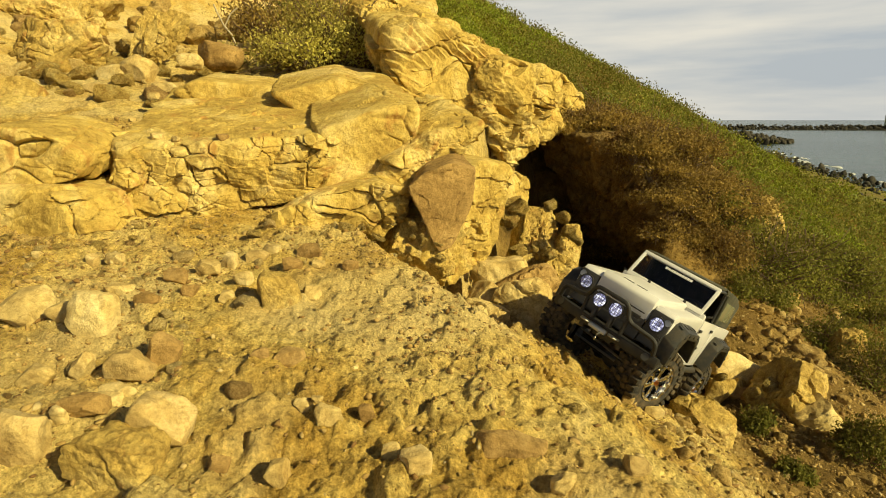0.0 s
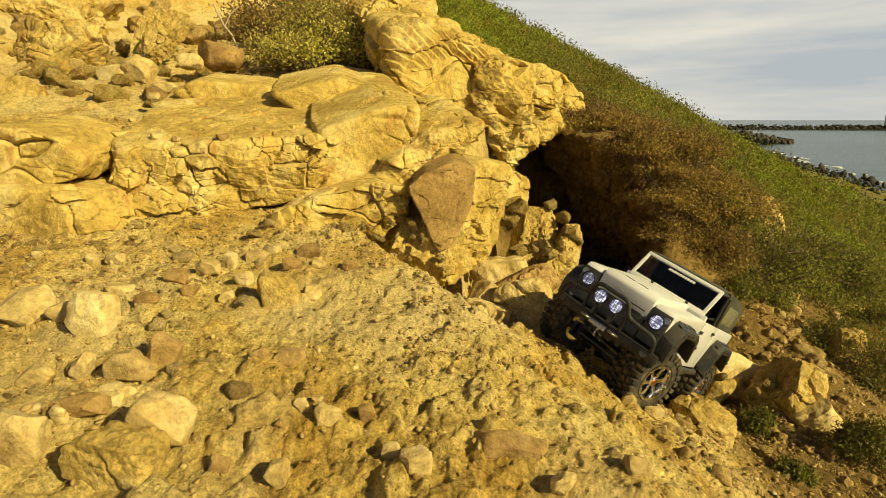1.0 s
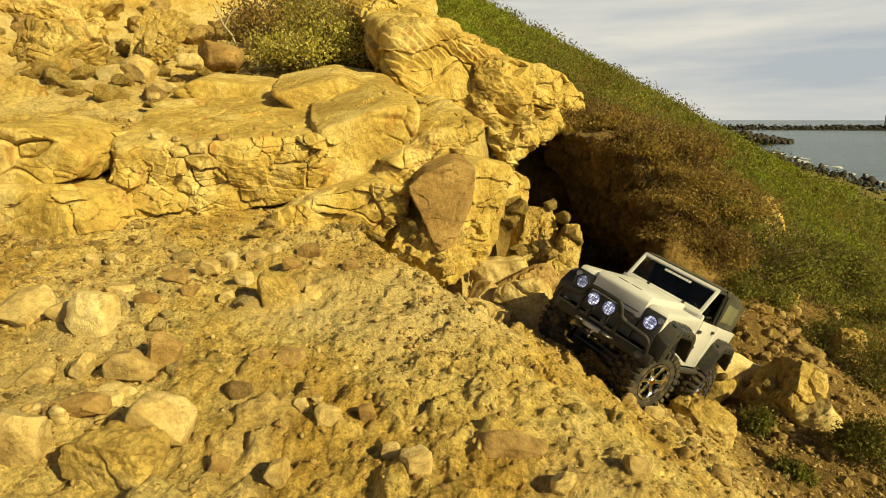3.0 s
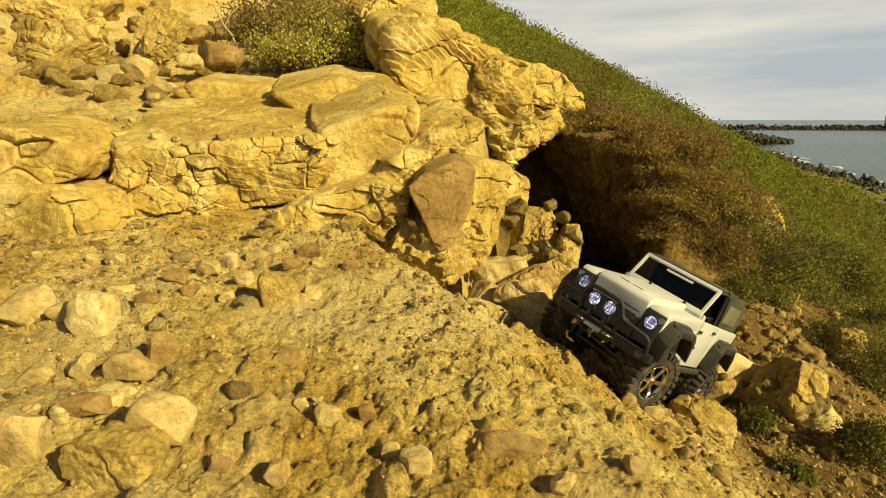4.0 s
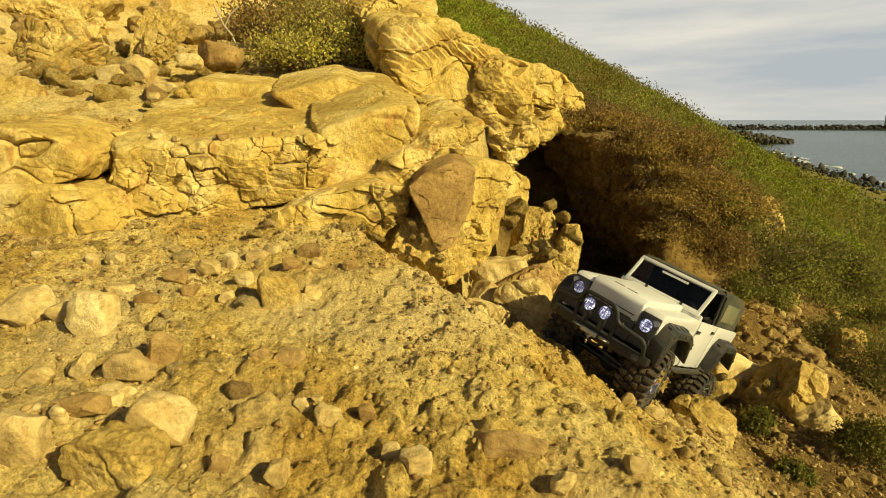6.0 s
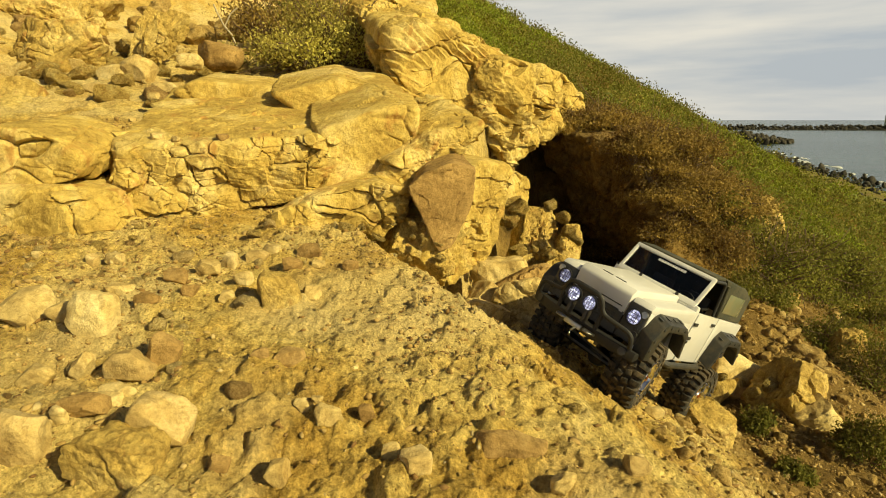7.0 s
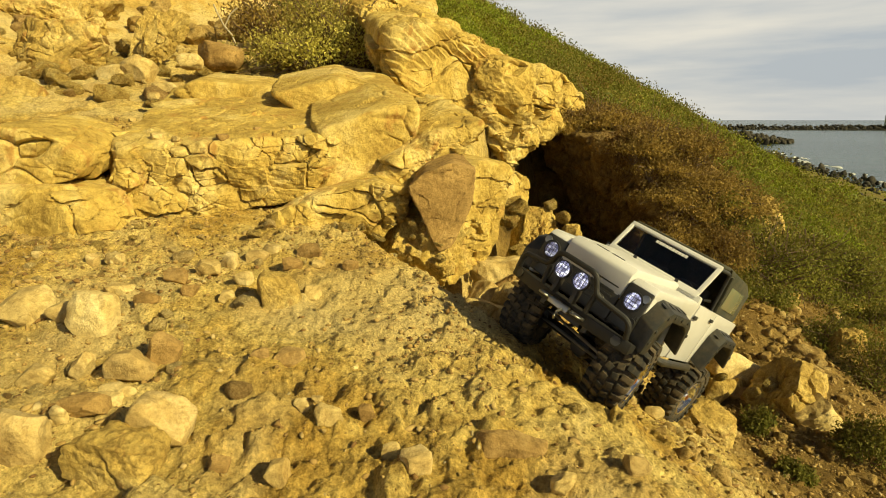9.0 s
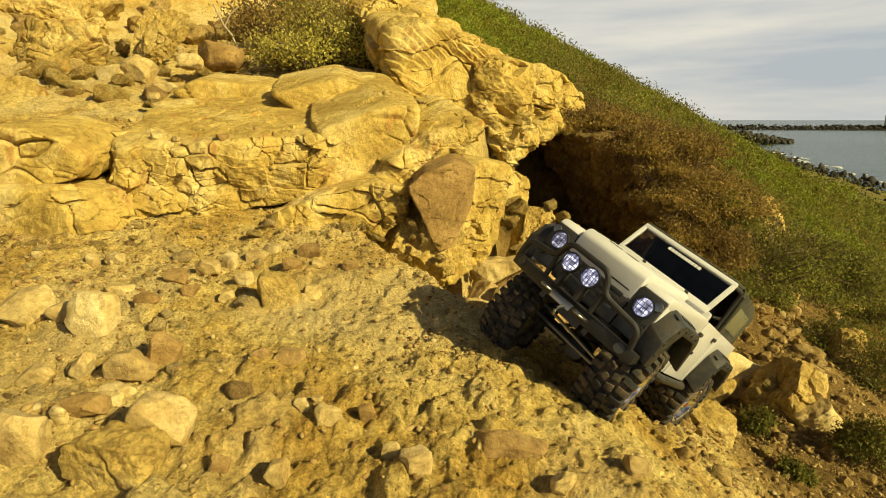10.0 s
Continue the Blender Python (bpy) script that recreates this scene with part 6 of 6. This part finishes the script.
shrub(0.566, 2.160, -0.045, 0.24, 0.075, 81, "dry tangled growth hanging over the hollow", M_DRY, count=3600, leaf=0.0052, lumps=36)
shrub(0.629, 2.140, -0.058, 0.24, 0.075, 82, "dry tangled growth hanging over the hollow", M_DRY, count=3600, leaf=0.0052, lumps=36)
shrub(0.685, 2.100, -0.074, 0.24, 0.075, 83, "dry tangled growth hanging over the hollow", M_DRY, count=3600, leaf=0.0052, lumps=36)
shrub(0.650, 2.350, 0.001, 0.24, 0.075, 84, "dry tangled growth hanging over the hollow", M_DRY, count=3600, leaf=0.0052, lumps=36)
shrub(0.749, 2.350, -0.015, 0.24, 0.075, 85, "dry tangled growth hanging over the hollow", M_DRY, count=3600, leaf=0.0052, lumps=36)
shrub(0.831, 2.300, -0.045, 0.24, 0.075, 86, "dry tangled growth hanging over the hollow", M_DRY, count=3600, leaf=0.0052, lumps=36)
shrub(0.435, 2.066, -0.056, 0.281, 0.074, 21, "dry tangled growth hanging over the hollow", M_DRY, count=4500, leaf=0.0058, lumps=40)
shrub(0.606, 2.102, -0.035, 0.329, 0.079, 22, "dry tangled growth hanging over the hollow", M_DRY, count=5500, leaf=0.0059, lumps=46)
shrub(0.698, 2.042, -0.070, 0.193, 0.077, 23, "dry tangled growth hanging over the hollow", M_DRY, count=3500, leaf=0.0058, lumps=36)
shrub(0.678, 1.020, -0.651, 0.074, 0.049, 10, "small olive-green tuft on the seaward slope", M_SCRUB, count=2200, leaf=0.0040, lumps=22)
shrub(1.285, 1.569, -0.703, 0.146, 0.100, 11, "small olive-green tuft on the seaward slope", M_SCRUB, count=2200, leaf=0.0049, lumps=22)
shrub(0.626, 0.823, -0.627, 0.061, 0.041, 12, "small olive-green tuft on the seaward slope", M_SCRUB, count=2200, leaf=0.0040, lumps=22)
shrub(1.640, 1.871, -0.787, 0.235, 0.150, 13, "small olive-green tuft on the seaward slope", M_SCRUB, count=2200, leaf=0.0058, lumps=22)
shrub(1.021, 1.582, -0.580, 0.164, 0.109, 14, "small olive-green tuft on the seaward slope", M_SCRUB, count=2200, leaf=0.0049, lumps=22)
shrub(1.415, 1.889, -0.694, 0.235, 0.150, 15, "small olive-green tuft on the seaward slope", M_SCRUB, count=2200, leaf=0.0058, lumps=22)
shrub(0.911, 1.544, -0.540, 0.141, 0.088, 16, "small olive-green tuft on the seaward slope", M_SCRUB, count=2200, leaf=0.0048, lumps=22)



def dead_branch():
    """A bleached forked branch lying in the shade beside the bush."""
    root = new("dead_branch")
    root.location = (-0.836, 2.300, 0.263)
    tagged(root, "bleached forked dead branch beside the bush", "branch")
    bark = plain("bleached bark", (0.42, 0.36, 0.25), 0.9, relief=0.001, scale=120)
    part("stem", rod([(0.000, 0.000, 0.000), (-0.026, 0.000, 0.072), (-0.054, 0.000, 0.108)], 0.0042, 6), bark, root)
    part("fork", rod([(-0.054, 0.000, 0.108), (-0.077, 0.000, 0.157), (-0.088, 0.000, 0.187)], 0.0030, 6), bark, root)
    part("fork", rod([(-0.050, 0.000, 0.106), (-0.022, 0.000, 0.153), (0.007, 0.000, 0.174)], 0.0026, 6), bark, root)


dead_branch()


# ---------- shore, breakwater and beacon ----------
def heap_of_rocks(name, label, spots, seed, material, kind="", category="rocks"):
    """Many broken rocks heaped along a line, in one mesh."""
    rng = np.random.RandomState(seed)
    base = rock_mesh("piece", (1, 0.9, 0.8), seed, material, div=3, rough=0.2, cuts=8)
    co = np.array([v.co[:] for v in base.vertices])
    quads = np.array([p.vertices[:] for p in base.polygons])
    tri = np.concatenate([quads[:, [0, 1, 2]], quads[:, [0, 2, 3]]])
    pts, faces = [], []
    for k, (x, y, z, s) in enumerate(spots):
        q = np.array(Euler(rng.uniform(0, 6.28, 3)).to_matrix())
        pts.append(co @ q.T * s * rng.uniform(0.7, 1.3, 3) + (x, y, z))
        faces.append(tri + k * len(co))
    bpy.data.meshes.remove(base)
    ob = new(name, mesh_of(name, np.concatenate(pts), np.concatenate(faces), material))
    return tagged(ob, label, category, kind=kind)


M_WET = earth("dark wet rock", (0.02, 0.019, 0.016), (0.05, 0.046, 0.036), (0.10, 0.09, 0.07), 0.8, 8.0, relief=0.05)
M_FOAM = plain("white foam", (0.75, 0.78, 0.8), 0.8)


def breakwater():
    rng = np.random.RandomState(12)
    spots = []
    ax, ay, bx, by = 165.0, 325.0, 252.0, 300.0
    for k in range(900):
        f = rng.uniform(0, 1)
        side = rng.normal() * 3.0
        x, y = ax + (bx - ax) * f, ay + (by - ay) * f + side
        spots.append((x, y, SEA + max(0.1, 3.0 - abs(side) * 0.8) * rng.uniform(0.5, 1.0), rng.uniform(0.8, 1.6)))
    for k in range(330):
        f = rng.uniform(0, 1)
        side = rng.normal() * 3.0
        spots.append((235 + 240 * f, 340 + 60 * f + side, SEA + max(0.1, 2.2 - abs(side) * 0.7), rng.uniform(0.9, 1.8)))
    heap_of_rocks("breakwater", "long dark rock breakwater lying out in the sea", spots, 12, M_WET, category="breakwater")
    # headland at its root
    spots = []
    for k in range(260):
        f, side = rng.uniform(0, 1), rng.normal()
        x, y = 72 + 20 * f + side * 2, 132 + 10 * f + side * 3
        spots.append((x, y, SEA + max(0.0, 3.0 - 3.2 * f) * rng.uniform(0.4, 1), rng.uniform(0.8, 2.0)))
    heap_of_rocks("headland_rocks", "dark rocky point running into the sea", spots, 13, M_WET, kind="stuff")
    # stones along the water's edge
    spots = []
    for k in range(420):
        r = rng.uniform(44, 120)
        t = 13.6 - 0.1 * (r - 58) + rng.normal() * (1.2 if r > 60 else 2.0)
        a = radians(26.3) + math.asin(min(0.9, t / r))
        spots.append((r * math.sin(a), r * math.cos(a), SEA + 0.15, rng.uniform(0.15, 0.65) * (1.8 if rng.uniform() < 0.12 else 0.8)))
    heap_of_rocks("shore_rocks", "dark boulders strewn along the water's edge", spots, 14, M_WET, kind="stuff")
    # a beacon on the breakwater
    root = new("beacon")
    root.location = (249.0, 305.0, SEA + 2.5)
    tagged(root, "slender pale beacon tower on the breakwater", "beacon")
    pale = plain("pale painted steel", (0.5, 0.5, 0.48), 0.6)
    part("tower", rod([(0, 0, 0), (0, 0, 4.5)], 0.75, 10), pale, root)
    part("mast", rod([(0, 0, 4.5), (0, 0, 9.0)], 0.28, 8), pale, root)
    part("lantern", rod([(0, 0, 4.6), (0, 0, 5.6)], 0.95, 10), pale, root)


breakwater()


def surf():
    """Broken white water along the shore: low ragged ridges of foam."""
    rng = np.random.RandomState(4)
    pts, faces = [], []
    for k in range(30):
        r = rng.uniform(50, 118)
        t = 15.2 - 0.1 * (r - 58) + rng.uniform(0, 3.0)
        a = radians(26.3) + math.asin(min(0.9, t / r))
        c = np.array((r * math.sin(a), r * math.cos(a), SEA + 0.02))
        n, w = 9, rng.uniform(0.10, 0.35)
        along = np.array((math.sin(radians(24)), math.cos(radians(24)), 0))
        across = np.array((along[1], -along[0], 0))
        base = len(pts)
        length = rng.uniform(1.0, 4.0)
        for i in range(n):
            f = i / (n - 1) - 0.5
            mid = c + along * f * length + across * 0.3 * math.sin(5 * f + k)
            half = w * (1 - (2 * f) ** 2) * rng.uniform(0.4, 1.2) + 0.01
            pts += [mid - across * half, mid + np.array((0, 0, half * 0.6)), mid + across * half]
        for i in range(n - 1):
            b = base + 3 * i
            faces += [(b, b + 3, b + 1), (b + 1, b + 3, b + 4), (b + 1, b + 4, b + 2), (b + 2, b + 4, b + 5)]
    ob = new("surf", mesh_of("surf", np.array(pts), np.array(faces), M_FOAM))
    tagged(ob, "thin white foam of small waves at the shore", "surf", kind="stuff")


surf()


def motions():
    """The truck rocks on the ledge, turns its wheels and climbs on."""
    rows = [
        (0.0, 0.3357, 0.9488, -0.5061, -18.9, -22.1, -130.7),
        (0.5, 0.3385, 0.9563, -0.5104, -19.9, -22.9, -131.0),
        (1.0, 0.3386, 0.9556, -0.5080, -19.7, -23.6, -132.1),
        (1.5, 0.3403, 0.9566, -0.5093, -18.4, -23.5, -133.1),
        (2.0, 0.3417, 0.9563, -0.5101, -17.1, -22.7, -133.7),
        (2.5, 0.3401, 0.9515, -0.5112, -16.8, -22.7, -134.0),
        (4.0, 0.3454, 0.9590, -0.5137, -17.3, -22.8, -134.7),
        (4.5, 0.3433, 0.9578, -0.5092, -17.9, -23.6, -135.5),
        (5.0, 0.3500, 0.9605, -0.5220, -14.0, -22.3, -135.9),
        (5.5, 0.3516, 0.9626, -0.5248, -14.4, -22.0, -135.1),
        (7.0, 0.3161, 0.9036, -0.4822, -14.7, -20.4, -137.7),
        (7.5, 0.2765, 0.8389, -0.4437, -15.9, -20.3, -133.6),
        (8.0, 0.2603, 0.8146, -0.4310, -16.5, -21.2, -133.7),
        (8.5, 0.2594, 0.8133, -0.4303, -16.6, -21.3, -133.7),
        (9.0, 0.2412, 0.7891, -0.4157, -19.1, -23.5, -133.4),
        (9.5, 0.2156, 0.7555, -0.4019, -25.3, -26.4, -131.5),
        (10.0, 0.2042, 0.7336, -0.3970, -26.5, -27.8, -130.4),
    ]
    walk(car, [(t, pose(*p)) for t, *p in rows])
    # steering angle to the truck's own right, and how far it has rolled
    steer = [(0.0, 16), (4.5, 14), (5.0, 1), (5.5, -8), (7.0, -12), (8.0, -12), (9.0, -12), (10.0, -10)]
    times = [k * 0.25 for k in range(41)]
    place, rolled, turn, place_at = None, 0.0, {}, {}
    for t in times:
        for (t0, *a), (t1, *b) in zip(rows, rows[1:]):
            if t0 <= t <= t1:
                f = (t - t0) / (t1 - t0)
                here = Vector(a[:3]).lerp(Vector(b[:3]), f)
                place_at[t] = pose(*[u + (w - u) * f for u, w in zip(a, b)])
        if place is not None:
            rolled += (here - place).length * (1 if t > 5.6 else -1 if t < 5.0 else 0)
        place = here
        for (t0, a), (t1, b) in zip(steer, steer[1:]):
            if t0 <= t <= t1:
                angle = a + (b - a) * (t - t0) / (t1 - t0)
        turn[t] = (angle, math.degrees(rolled / TYRE_R))
    for name, x, side in (("front_left", AXLE_X, 1), ("front_right", AXLE_X, -1), ("rear_left", -AXLE_X, 1), ("rear_right", -AXLE_X, -1)):
        keys = []
        for t in times:
            angle, spin = turn[t]
            # the axle gives until the tyre meets the ground
            hub = place_at[t] @ Vector((x, side * TRACK, HUB_Z))
            foot = hub - Vector((0, 0, TYRE_R))
            gap = foot.z - float(ground_height(foot.x, foot.y)[0])
            give = max(-0.022, min(0.012, -gap))
            m = Matrix.Translation((x, side * TRACK, HUB_Z + give)) @ Matrix.Rotation(radians(-angle if x > 0 else 0), 4, "Z") @ Matrix.Rotation(radians(spin), 4, "Y")
            keys.append((t, m))
        walk(WHEELS[name], keys)


motions()
